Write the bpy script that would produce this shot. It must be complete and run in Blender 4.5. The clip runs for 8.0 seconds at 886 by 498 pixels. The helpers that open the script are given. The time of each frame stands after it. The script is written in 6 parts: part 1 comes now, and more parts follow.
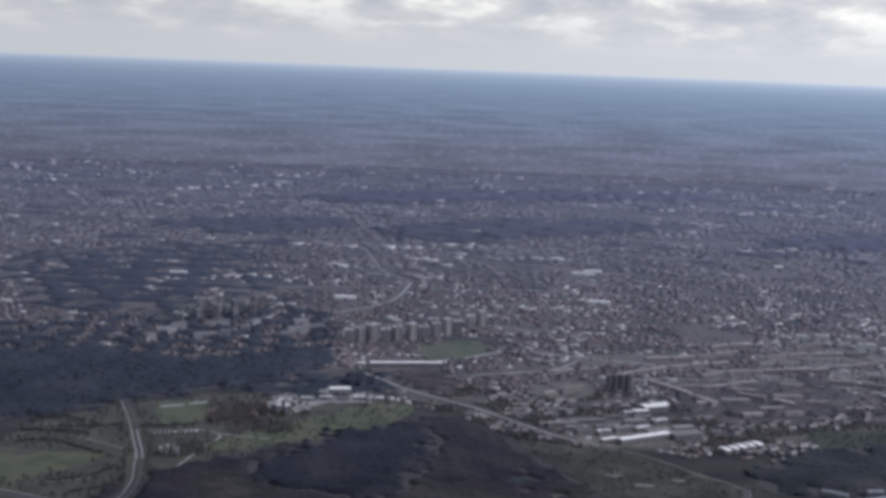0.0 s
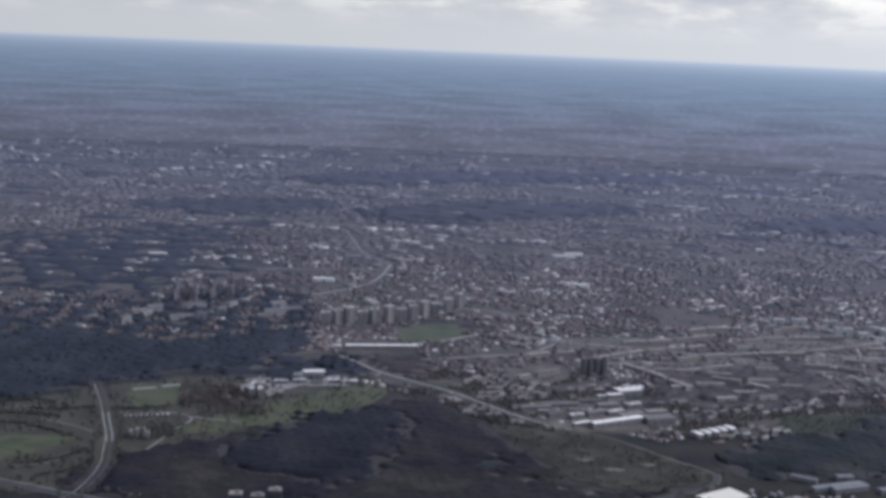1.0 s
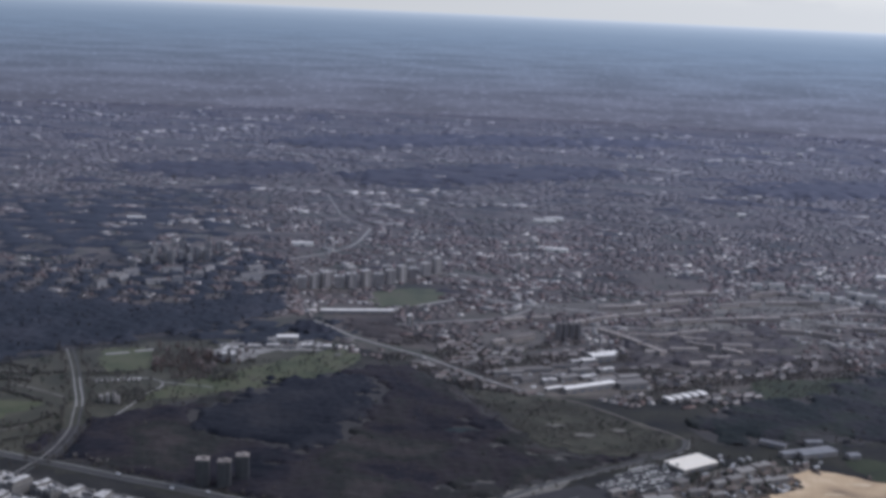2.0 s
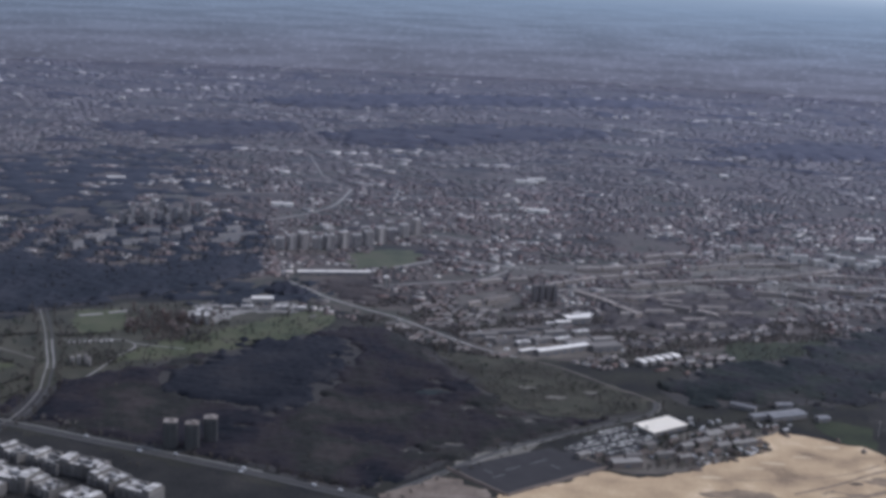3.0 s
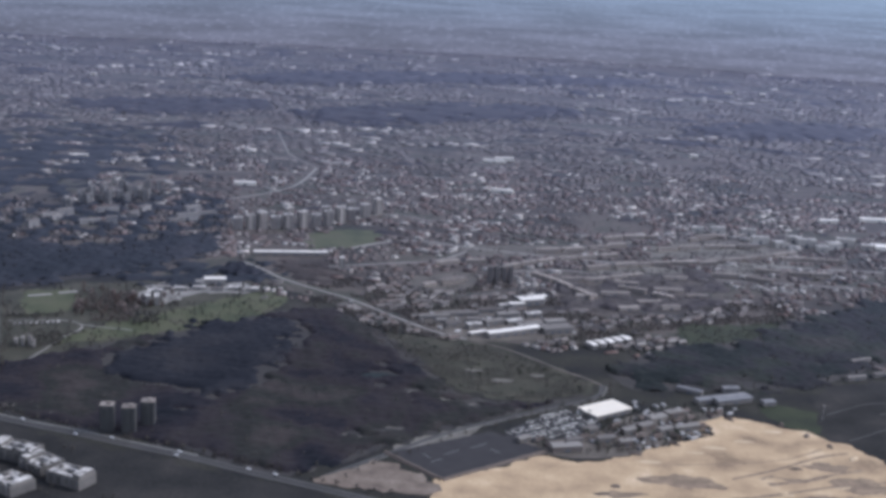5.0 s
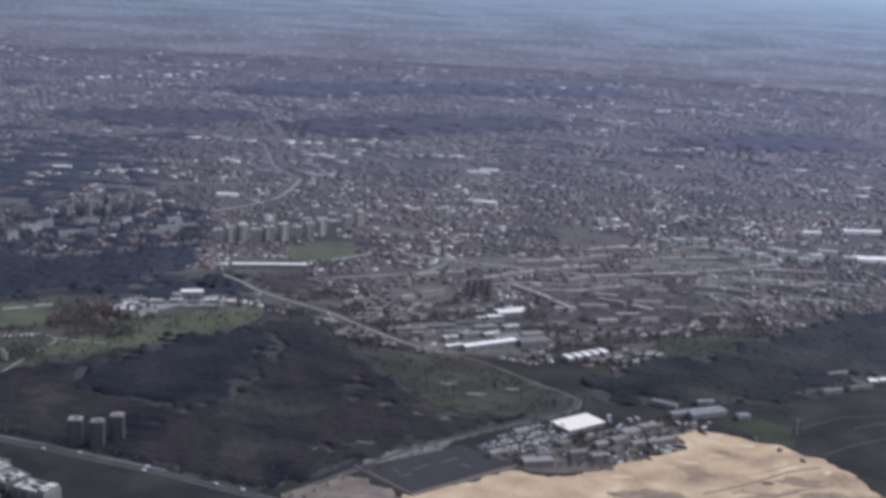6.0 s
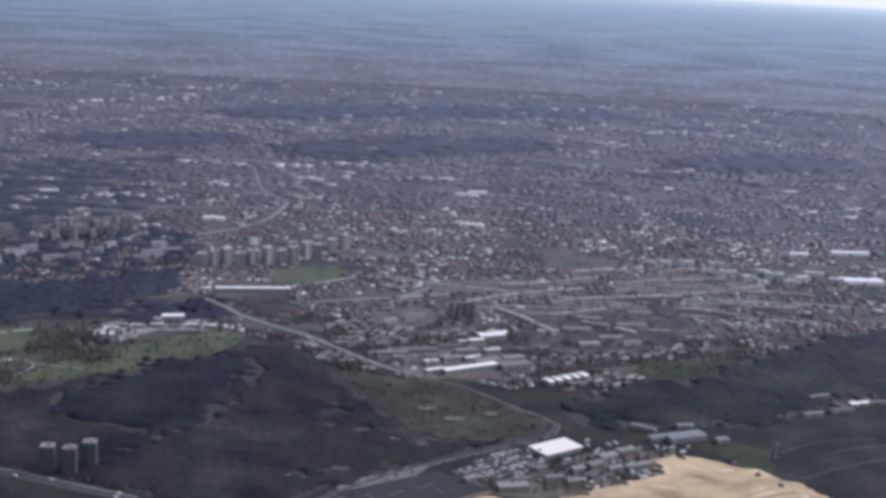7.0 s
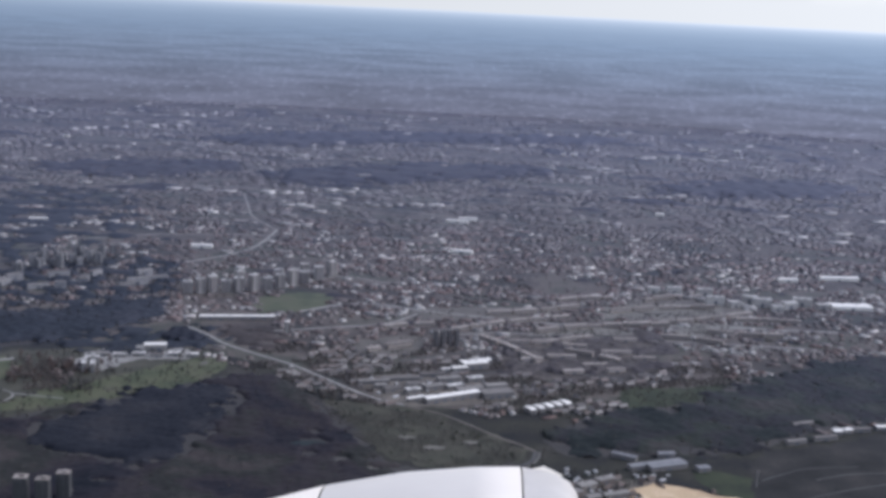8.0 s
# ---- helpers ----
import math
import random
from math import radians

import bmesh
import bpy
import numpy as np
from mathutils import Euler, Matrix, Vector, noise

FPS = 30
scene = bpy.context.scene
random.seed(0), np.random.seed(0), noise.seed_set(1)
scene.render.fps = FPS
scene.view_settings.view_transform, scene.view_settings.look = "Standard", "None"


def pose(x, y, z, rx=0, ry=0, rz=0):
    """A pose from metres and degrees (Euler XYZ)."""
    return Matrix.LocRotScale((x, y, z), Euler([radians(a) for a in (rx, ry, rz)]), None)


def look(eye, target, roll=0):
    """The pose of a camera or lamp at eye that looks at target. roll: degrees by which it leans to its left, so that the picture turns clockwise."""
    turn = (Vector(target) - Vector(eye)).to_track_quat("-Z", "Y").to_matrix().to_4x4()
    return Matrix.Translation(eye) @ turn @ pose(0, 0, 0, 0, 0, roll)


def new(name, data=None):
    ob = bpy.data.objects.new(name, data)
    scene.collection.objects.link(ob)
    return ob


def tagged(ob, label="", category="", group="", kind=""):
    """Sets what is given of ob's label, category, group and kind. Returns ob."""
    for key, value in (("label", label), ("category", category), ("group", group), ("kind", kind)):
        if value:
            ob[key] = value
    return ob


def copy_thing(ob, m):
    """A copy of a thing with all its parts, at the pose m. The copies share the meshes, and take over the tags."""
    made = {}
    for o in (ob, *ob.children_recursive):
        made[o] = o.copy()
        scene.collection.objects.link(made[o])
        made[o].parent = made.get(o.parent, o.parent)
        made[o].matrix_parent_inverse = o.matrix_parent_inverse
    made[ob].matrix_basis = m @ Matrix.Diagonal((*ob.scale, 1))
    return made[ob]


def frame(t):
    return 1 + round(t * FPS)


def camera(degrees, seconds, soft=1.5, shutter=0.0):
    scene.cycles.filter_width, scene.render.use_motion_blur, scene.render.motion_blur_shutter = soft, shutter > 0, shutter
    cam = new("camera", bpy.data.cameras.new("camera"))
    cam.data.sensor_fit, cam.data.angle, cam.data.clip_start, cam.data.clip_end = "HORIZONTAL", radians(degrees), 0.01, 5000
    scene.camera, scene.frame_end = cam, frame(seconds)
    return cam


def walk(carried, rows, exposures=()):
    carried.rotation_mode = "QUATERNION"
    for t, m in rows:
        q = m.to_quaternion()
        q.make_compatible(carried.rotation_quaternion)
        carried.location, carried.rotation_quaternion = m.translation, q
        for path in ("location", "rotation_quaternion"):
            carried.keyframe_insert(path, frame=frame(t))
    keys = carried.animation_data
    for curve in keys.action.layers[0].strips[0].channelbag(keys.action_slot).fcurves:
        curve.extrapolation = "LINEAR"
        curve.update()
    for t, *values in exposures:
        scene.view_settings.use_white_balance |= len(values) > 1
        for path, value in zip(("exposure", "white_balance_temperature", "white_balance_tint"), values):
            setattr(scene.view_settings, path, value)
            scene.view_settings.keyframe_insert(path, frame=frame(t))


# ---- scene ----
# ---- camera and its flight ----
cam = camera(38.0, 8.0, soft=3.8)
# seconds, place in metres, yaw, pitch and roll in degrees
FLIGHT = [
    (0.0, -74.82, -19.73, 388.67, 1.760, -8.420, 2.236),
    (0.5, -65.87, -17.14, 390.09, 1.503, -8.784, 2.359),
    (1.0, -56.80, -14.58, 391.52, 1.300, -9.264, 2.503),
    (1.5, -47.62, -12.06, 392.94, 1.054, -9.991, 2.587),
    (3.0, -19.39, -4.72, 397.18, 0.342, -12.700, 2.895),
    (3.5, -9.75, -2.34, 398.59, 0.182, -13.297, 3.014),
    (4.0, 0.00, 0.00, 400.00, 0.000, -13.695, 3.065),
    (4.5, 9.87, 2.31, 401.40, -0.127, -13.810, 3.148),
    (6.0, 40.15, 9.02, 405.60, -0.403, -13.262, 3.258),
    (6.5, 50.47, 11.18, 406.99, -0.349, -12.914, 3.105),
    (7.0, 60.90, 13.32, 408.38, -0.346, -12.324, 3.056),
    (7.5, 71.46, 15.41, 409.77, -0.276, -11.790, 2.912),
    (8.0, 82.12, 17.47, 411.16, -0.202, -11.208, 2.817),
]


def heading(x, y, z, yaw, pitch, roll):
    a, b = radians(yaw), radians(pitch)
    ahead = Vector((-math.sin(a) * math.cos(b), math.cos(a) * math.cos(b), math.sin(b)))
    eye = Vector((x, y, z))
    return look(eye, eye + ahead * 10, roll)


walk(cam, [(row[0], heading(*row[1:])) for row in FLIGHT],
     exposures=[(0.0, 0.05, 5350, 13), (1.5, 0.05, 5350, 13), (3.5, 0.14, 5350, 13), (4.0, 0.32, 5350, 13), (4.5, 0.40, 5350, 13), (6.5, 0.40, 5350, 13), (7.5, 0.46, 5350, 13), (8.0, 0.36, 5350, 13)])

# ---- world and sun ----
SUN_TURN, SUN_HEIGHT = 80.0, 44.0  # degrees to the right of +y, degrees above the horizon


def make_world():
    world = bpy.data.worlds.new("sky")
    world.use_nodes = True
    scene.world = world
    nt = world.node_tree
    nt.nodes.clear()
    N, L = nt.nodes.new, nt.links.new
    out, back = N("ShaderNodeOutputWorld"), N("ShaderNodeBackground")
    sky = N("ShaderNodeTexSky")
    sky.sky_type, sky.sun_disc = "NISHITA", False
    sky.sun_elevation, sky.sun_rotation = radians(SUN_HEIGHT), radians(SUN_TURN)
    sky.air_density, sky.dust_density = 1.0, 2.0
    dim = N("ShaderNodeVectorMath"); dim.operation = "SCALE"; dim.inputs[3].default_value = 0.13
    L(sky.outputs[0], dim.inputs[0])
    # cloud sheet: the direction laid out on a level plane
    co, sep = N("ShaderNodeTexCoord"), N("ShaderNodeSeparateXYZ")
    L(co.outputs["Generated"], sep.inputs[0])
    lift = N("ShaderNodeMath"); lift.operation = "ADD"; lift.inputs[1].default_value = 0.30
    L(sep.outputs[2], lift.inputs[0])
    top = N("ShaderNodeMath"); top.operation = "MAXIMUM"; top.inputs[1].default_value = 0.15
    L(lift.outputs[0], top.inputs[0])
    flat = N("ShaderNodeVectorMath"); flat.operation = "DIVIDE"
    trio = N("ShaderNodeCombineXYZ")
    for k in range(3):
        L(top.outputs[0], trio.inputs[k])
    L(co.outputs["Generated"], flat.inputs[0]); L(trio.outputs[0], flat.inputs[1])
    n1 = N("ShaderNodeTexNoise"); n1.inputs["Scale"].default_value = 6.0; n1.inputs["Detail"].default_value = 6; n1.inputs["Roughness"].default_value = 0.55
    L(flat.outputs[0], n1.inputs["Vector"])
    ramp = N("ShaderNodeValToRGB")
    e = ramp.color_ramp.elements
    e[0].position, e[0].color = 0.34, (0.52, 0.485, 0.45, 1)
    e[1].position, e[1].color = 0.61, (1.12, 0.99, 0.76, 1)
    m = e.new(0.5); m.color = (0.73, 0.66, 0.54, 1)
    L(n1.outputs[0], ramp.inputs[0])
    # pale veil towards the horizon
    veil = N("ShaderNodeMapRange"); veil.interpolation_type = "SMOOTHSTEP"
    veil.inputs[1].default_value, veil.inputs[2].default_value = 0.0, 0.055
    veil.inputs[3].default_value, veil.inputs[4].default_value = 1.0, 0.1
    L(sep.outputs[2], veil.inputs[0])
    pale = N("ShaderNodeMix"); pale.data_type = "RGBA"
    pale.inputs[7].default_value = (0.68, 0.63, 0.54, 1)
    L(veil.outputs[0], pale.inputs[0]); L(ramp.outputs[0], pale.inputs[6])
    # clear gaps show the blue above
    both = N("ShaderNodeMix"); both.data_type = "RGBA"
    cover = N("ShaderNodeMapRange"); cover.interpolation_type = "SMOOTHSTEP"
    cover.inputs[1].default_value, cover.inputs[2].default_value = 0.09, 0.45
    cover.inputs[3].default_value, cover.inputs[4].default_value = 1.0, 0.30
    L(sep.outputs[2], cover.inputs[0]); L(cover.outputs[0], both.inputs[0])
    L(dim.outputs[0], both.inputs[6]); L(pale.outputs[2], both.inputs[7])
    # the cloud sheet is brighter on the sun's side
    side = N("ShaderNodeMapRange"); side.interpolation_type = "SMOOTHSTEP"
    side.inputs[1].default_value, side.inputs[2].default_value, side.inputs[3].default_value, side.inputs[4].default_value = -0.5, 0.9, 0.86, 1.22
    L(sep.outputs[0], side.inputs[0])
    lit = N("ShaderNodeVectorMath"); lit.operation = "SCALE"
    L(both.outputs[2], lit.inputs[0]); L(side.outputs[0], lit.inputs[3])
    L(lit.outputs[0], back.inputs[0])
    back.inputs[1].default_value = 1.0
    L(back.outputs[0], out.inputs[0])


make_world()
lamp = bpy.data.lights.new("sun", "SUN")
lamp.energy, lamp.angle, lamp.color = 1.5, radians(14), (1.0, 0.86, 0.68)
sun = new("sun", lamp)
_a, _e = radians(SUN_TURN), radians(SUN_HEIGHT)
sun.matrix_world = look((0, 0, 900), (-900 * math.sin(_a) * math.cos(_e), -900 * math.cos(_a) * math.cos(_e), 900 - 900 * math.sin(_e)))


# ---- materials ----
HAZE_RATE, HAZE_FROM = 0.4 / 7.0, 1.25 / 7.0  # how fast, and from which shallow angle on, the gloss that imitates haze grows


def material(name, colours, size=8.0, fine=0.8, rough=0.85, haze_gain=1.0, vary="none", bump=0.0, metal=0.0, spread=(0.32, 0.68), tint=(0.385, 0.405, 0.535), grain=0.35, spec=0.4):
    """Colours mixed by noise of two sizes in metres (and by piece), under a gloss that stands in for distance haze."""
    mat = bpy.data.materials.new(name)
    mat.use_nodes = True
    nt = mat.node_tree
    nt.nodes.clear()
    N, L = nt.nodes.new, nt.links.new
    out, bsdf = N("ShaderNodeOutputMaterial"), N("ShaderNodeBsdfPrincipled")
    geo = N("ShaderNodeNewGeometry")
    big, small = N("ShaderNodeTexNoise"), N("ShaderNodeTexNoise")
    big.inputs["Scale"].default_value, big.inputs["Detail"].default_value = 1.0 / size, 4
    small.inputs["Scale"].default_value, small.inputs["Detail"].default_value = 1.0 / fine, 3
    L(geo.outputs["Position"], big.inputs["Vector"]); L(geo.outputs["Position"], small.inputs["Vector"])
    mix = N("ShaderNodeMath"); mix.operation = "MULTIPLY_ADD"; mix.inputs[1].default_value = grain
    L(small.outputs[0], mix.inputs[0])
    scaled = N("ShaderNodeMath"); scaled.operation = "MULTIPLY"; scaled.inputs[1].default_value = 1 - grain
    L(big.outputs[0], scaled.inputs[0]); L(scaled.outputs[0], mix.inputs[2])
    fac = mix.outputs[0]
    if vary != "none":
        src = geo.outputs["Random Per Island"] if vary == "island" else N("ShaderNodeObjectInfo").outputs["Random"]
        add = N("ShaderNodeMath"); add.operation = "MULTIPLY_ADD"; add.inputs[1].default_value = 0.55
        L(fac, add.inputs[0])
        part_of = N("ShaderNodeMath"); part_of.operation = "MULTIPLY"; part_of.inputs[1].default_value = 0.45
        L(src, part_of.inputs[0]); L(part_of.outputs[0], add.inputs[2])
        fac = add.outputs[0]
        spread = (0.26, 0.73)
    ramp = N("ShaderNodeValToRGB")
    while len(ramp.color_ramp.elements) < len(colours):
        ramp.color_ramp.elements.new(0.5)
    for k, c in enumerate(colours):
        el = ramp.color_ramp.elements[k]
        el.position = spread[0] + (spread[1] - spread[0]) * k / max(1, len(colours) - 1)
        el.color = (*c, 1)
    L(fac, ramp.inputs[0])
    L(ramp.outputs[0], bsdf.inputs["Base Color"])
    bsdf.inputs["Roughness"].default_value, bsdf.inputs["Metallic"].default_value, bsdf.inputs["Specular IOR Level"].default_value = rough, metal, spec
    if bump:
        b = N("ShaderNodeBump"); b.inputs["Strength"].default_value = bump; b.inputs["Distance"].default_value = 0.3
        L(small.outputs[0], b.inputs["Height"]); L(b.outputs[0], bsdf.inputs["Normal"])
    if haze_gain:
        # bluish gloss standing in for haze, grows as the eye grazes the level land
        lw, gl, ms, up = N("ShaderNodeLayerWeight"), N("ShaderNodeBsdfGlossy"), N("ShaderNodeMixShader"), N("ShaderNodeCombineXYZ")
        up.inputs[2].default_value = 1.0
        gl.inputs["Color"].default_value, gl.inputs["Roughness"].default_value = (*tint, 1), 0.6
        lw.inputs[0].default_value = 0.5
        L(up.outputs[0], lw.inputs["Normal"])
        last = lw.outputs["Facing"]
        for op, slot, value in (("SUBTRACT", 1, 1.0), ("DIVIDE", 1, HAZE_RATE), ("SUBTRACT", 1, HAZE_FROM), ("MINIMUM", 0, 0.0), ("EXPONENT", 0, 0.0), ("SUBTRACT", 1, 1.0), ("MULTIPLY", 0, haze_gain)):
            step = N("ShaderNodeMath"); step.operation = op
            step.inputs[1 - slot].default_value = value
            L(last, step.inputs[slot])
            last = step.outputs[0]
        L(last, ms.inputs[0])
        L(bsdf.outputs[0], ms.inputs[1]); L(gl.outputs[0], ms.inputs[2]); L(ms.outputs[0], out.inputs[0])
    else:
        L(bsdf.outputs[0], out.inputs[0])
    return mat


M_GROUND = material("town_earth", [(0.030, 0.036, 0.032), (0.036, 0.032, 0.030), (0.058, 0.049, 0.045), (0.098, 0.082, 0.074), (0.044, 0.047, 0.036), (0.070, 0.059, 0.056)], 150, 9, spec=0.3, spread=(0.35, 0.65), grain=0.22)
M_GRASS = material("grass_field", [(0.033, 0.041, 0.024), (0.052, 0.062, 0.030), (0.080, 0.083, 0.046), (0.060, 0.056, 0.041)], 34, 3)
M_DULLGRASS = material("shaded_grass", [(0.024, 0.029, 0.022), (0.036, 0.044, 0.027), (0.052, 0.058, 0.034)], 26, 3, spec=0.2)
M_OLIVE = material("rough_grass", [(0.035, 0.037, 0.030), (0.056, 0.055, 0.043), (0.086, 0.081, 0.063)], 30, 3, spec=0.2)
M_WOODFLOOR = material("leaf_litter", [(0.022, 0.021, 0.024), (0.036, 0.033, 0.034), (0.058, 0.051, 0.046)], 30, 3)
M_DARKFIELD = material("ploughed_field", [(0.017, 0.017, 0.018), (0.025, 0.025, 0.026), (0.034, 0.033, 0.033), (0.050, 0.045, 0.044)], 38, 3, spread=(0.36, 0.66), spec=0.15)
M_SCRUB = material("dark_scrub", [(0.014, 0.015, 0.018), (0.024, 0.024, 0.025), (0.034, 0.034, 0.028), (0.052, 0.048, 0.045)], 55, 3.5, spread=(0.36, 0.64), spec=0.15)
M_SAND = material("bare_sand", [(0.22, 0.16, 0.106), (0.35, 0.257, 0.164), (0.43, 0.317, 0.198), (0.49, 0.368, 0.232), (0.60, 0.47, 0.32)], 40, 2.4, rough=0.95, spread=(0.34, 0.64), grain=0.22)
M_STAIN = material("damp_sand", [(0.15, 0.112, 0.082), (0.23, 0.175, 0.125), (0.33, 0.25, 0.17)], 10, 2.5, rough=0.9)
M_GRAVEL = material("grey_bank", [(0.072, 0.064, 0.056), (0.112, 0.098, 0.086), (0.17, 0.15, 0.13)], 18, 2)
M_DRYBANK = material("dry_bank", [(0.070, 0.063, 0.056), (0.098, 0.088, 0.078), (0.130, 0.116, 0.103)], 26, 3)
M_PALEBANK = material("dry_bank_grass", [(0.092, 0.086, 0.076), (0.135, 0.126, 0.112), (0.185, 0.172, 0.154)], 22, 3)
M_PALEEARTH = material("pale_earth", [(0.10, 0.078, 0.064), (0.16, 0.128, 0.105), (0.24, 0.20, 0.168)], 12, 2)
M_CONCRETE = material("stained_concrete", [(0.15, 0.145, 0.14), (0.23, 0.22, 0.21), (0.32, 0.31, 0.295)], 12, 1.5)
M_ASPHALT = material("dark_asphalt", [(0.022, 0.021, 0.025), (0.036, 0.034, 0.038)], 12, 1.0)
M_LANE = material("grey_asphalt", [(0.052, 0.051, 0.053), (0.080, 0.078, 0.078)], 14, 1.2)
M_ROAD = material("worn_pale_road", [(0.22, 0.215, 0.205), (0.32, 0.31, 0.295)], 10, 1.0)
M_WALLS = material("town_walls", [(0.082, 0.071, 0.071), (0.112, 0.098, 0.097), (0.150, 0.132, 0.128), (0.120, 0.089, 0.081), (0.20, 0.185, 0.175), (0.60, 0.575, 0.54)], 130, 1.0, vary="island")
M_ROOFS = material("town_roofs", [(0.094, 0.060, 0.051), (0.098, 0.086, 0.083), (0.130, 0.103, 0.094), (0.122, 0.070, 0.057), (0.142, 0.127, 0.123), (0.42, 0.40, 0.375)], 130, 1.0, rough=0.7, vary="island")
# muted copies of the two above, distance haze put into their colours
M_HAZEWALLS = material("hazed_far_walls", [(0.062, 0.055, 0.054), (0.082, 0.073, 0.070), (0.104, 0.090, 0.088), (0.088, 0.075, 0.066), (0.122, 0.110, 0.106), (0.30, 0.285, 0.27)], 170, 1.0, vary="island")
M_HAZEROOFS = material("hazed_far_roofs", [(0.070, 0.055, 0.050), (0.078, 0.074, 0.070), (0.100, 0.084, 0.080), (0.090, 0.066, 0.058), (0.108, 0.098, 0.096), (0.22, 0.21, 0.20)], 170, 1.0, rough=0.75, vary="island")
M_PALE = material("pale_walls", [(0.17, 0.16, 0.152), (0.27, 0.257, 0.245), (0.46, 0.445, 0.425)], 40, 1.0, vary="island")
M_PALEROOF = material("pale_roofs", [(0.14, 0.134, 0.13), (0.20, 0.19, 0.18), (0.29, 0.275, 0.26), (0.66, 0.63, 0.58)], 30, 1.2, rough=0.6, vary="island")
M_TOWNTREE = material("town_crowns", [(0.044, 0.038, 0.038), (0.064, 0.054, 0.052), (0.054, 0.052, 0.040), (0.088, 0.074, 0.069)], 60, 1.5, vary="island")
M_BARE = material("bare_crowns", [(0.045, 0.042, 0.040), (0.065, 0.058, 0.055), (0.055, 0.055, 0.047), (0.08, 0.072, 0.067)], 30, 1.5, vary="island")
M_CANOPY = material("bare_canopy", [(0.012, 0.014, 0.020), (0.020, 0.019, 0.026), (0.032, 0.028, 0.032), (0.025, 0.027, 0.026), (0.048, 0.042, 0.043)], 80, 3.0, spread=(0.36, 0.64), grain=0.16, spec=0.1)
M_EVERCANOPY = material("evergreen_canopy", [(0.013, 0.015, 0.022), (0.020, 0.022, 0.030), (0.031, 0.031, 0.037)], 60, 3.0, spread=(0.38, 0.62), spec=0.1)
# evergreen tone with the cloud shade over the west mixed into it
M_WESTCANOPY = material("shaded_park_canopy", [(0.014, 0.018, 0.025), (0.021, 0.025, 0.034), (0.034, 0.036, 0.046)], 80, 4, spec=0.15, grain=0.2)
M_EASTCANOPY = material("dark_green_canopy", [(0.014, 0.018, 0.020), (0.021, 0.026, 0.027), (0.028, 0.027, 0.033), (0.029, 0.035, 0.031), (0.046, 0.043, 0.044)], 90, 3.0, spread=(0.36, 0.64), grain=0.16, spec=0.1)
M_HILLCANOPY = material("slope_canopy", [(0.034, 0.031, 0.035), (0.054, 0.048, 0.051), (0.080, 0.071, 0.071), (0.060, 0.054, 0.052), (0.112, 0.100, 0.095)], 42, 3.0, spread=(0.34, 0.66), grain=0.2, spec=0.15)
M_RUSSETCANOPY = material("brown_scrub", [(0.030, 0.026, 0.026), (0.048, 0.040, 0.038), (0.068, 0.056, 0.052)], 40, 3.0, spec=0.15)
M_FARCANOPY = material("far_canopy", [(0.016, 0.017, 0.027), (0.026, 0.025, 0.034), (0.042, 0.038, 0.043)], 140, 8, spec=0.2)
M_EVER = material("evergreen_crowns", [(0.016, 0.019, 0.026), (0.023, 0.026, 0.034), (0.034, 0.036, 0.043)], 20, 1.5, vary="island")
M_POND = material("pond_water", [(0.018, 0.026, 0.030), (0.026, 0.036, 0.040)], 20, 4, rough=0.75, spec=0.15)
M_HEDGE = material("hedge_twigs", [(0.036, 0.037, 0.032), (0.056, 0.053, 0.047), (0.086, 0.080, 0.072)], 12, 1.5, vary="island")
M_RUSSET = material("brown_twigs", [(0.058, 0.047, 0.043), (0.085, 0.069, 0.062), (0.120, 0.102, 0.094)], 14, 1.5, vary="island")
M_BARK = material("bark", [(0.04, 0.035, 0.03), (0.07, 0.06, 0.05)], 2, 0.4)

# ---- plan, in metres ----
MAIN_ROAD = [(-217, 1531), (-184, 1494), (-160, 1462), (-117, 1425), (-76, 1393), (-36, 1349), (14, 1295), (55, 1267), (89, 1247), (118, 1219), (146, 1186), (166, 1168), (181, 1149)]
HALL_ROAD = [(181, 1149), (169, 1114), (105, 1065), (44, 1016), (-2, 969), (-37, 930), (-58, 906)]
HIGHWAY = [(-500, 1050), (-392, 1011), (-359, 1000), (-307, 981), (-256, 964), (-207, 946), (-159, 929), (-113, 909), (-68, 891), (0, 863)]
LEFT_ROAD = [(-463, 1352), (-437, 1286), (-417, 1229), (-399, 1176), (-388, 1129), (-380, 1092), (-378, 1050), (-381, 1016), (-390, 980)]
PARK_PATH = [(-361, 1108), (-352, 1140), (-345, 1179), (-340, 1209), (-332, 1236), (-347, 1255), (-379, 1255), (-410, 1246)]
FAR_ROAD = [(-311, 2559), (-273, 2380), (-254, 2304), (-196, 2187), (-210, 2042), (-241, 1962), (-296, 1894)]
TOWN_ROAD = [(-92, 1633), (-19, 1692), (57, 1670), (161, 1643), (241, 1630), (331, 1641), (461, 1654), (611, 1656)]
FIELD_WEST = [(-422, 1348), (-377, 1364), (-353, 1299), (-401, 1270)]
MEADOW = [(-341, 1183), (-330, 1224), (-282, 1288), (-233, 1344), (-179, 1401), (-146, 1384), (-152, 1338), (-182, 1290), (-228, 1252), (-268, 1222), (-317, 1194)]
FIELD_FAR = [(-157, 1693), (-75, 1741), (-64, 1668), (-134, 1608)]
FIELD_EAST = [(277, 1318), (295, 1363), (333, 1368), (390, 1385), (425, 1392), (396, 1345), (343, 1301), (293, 1286)]
FIELD_SAND = [(322, 1119), (361, 1110), (374, 1094), (360, 1055), (330, 1074)]
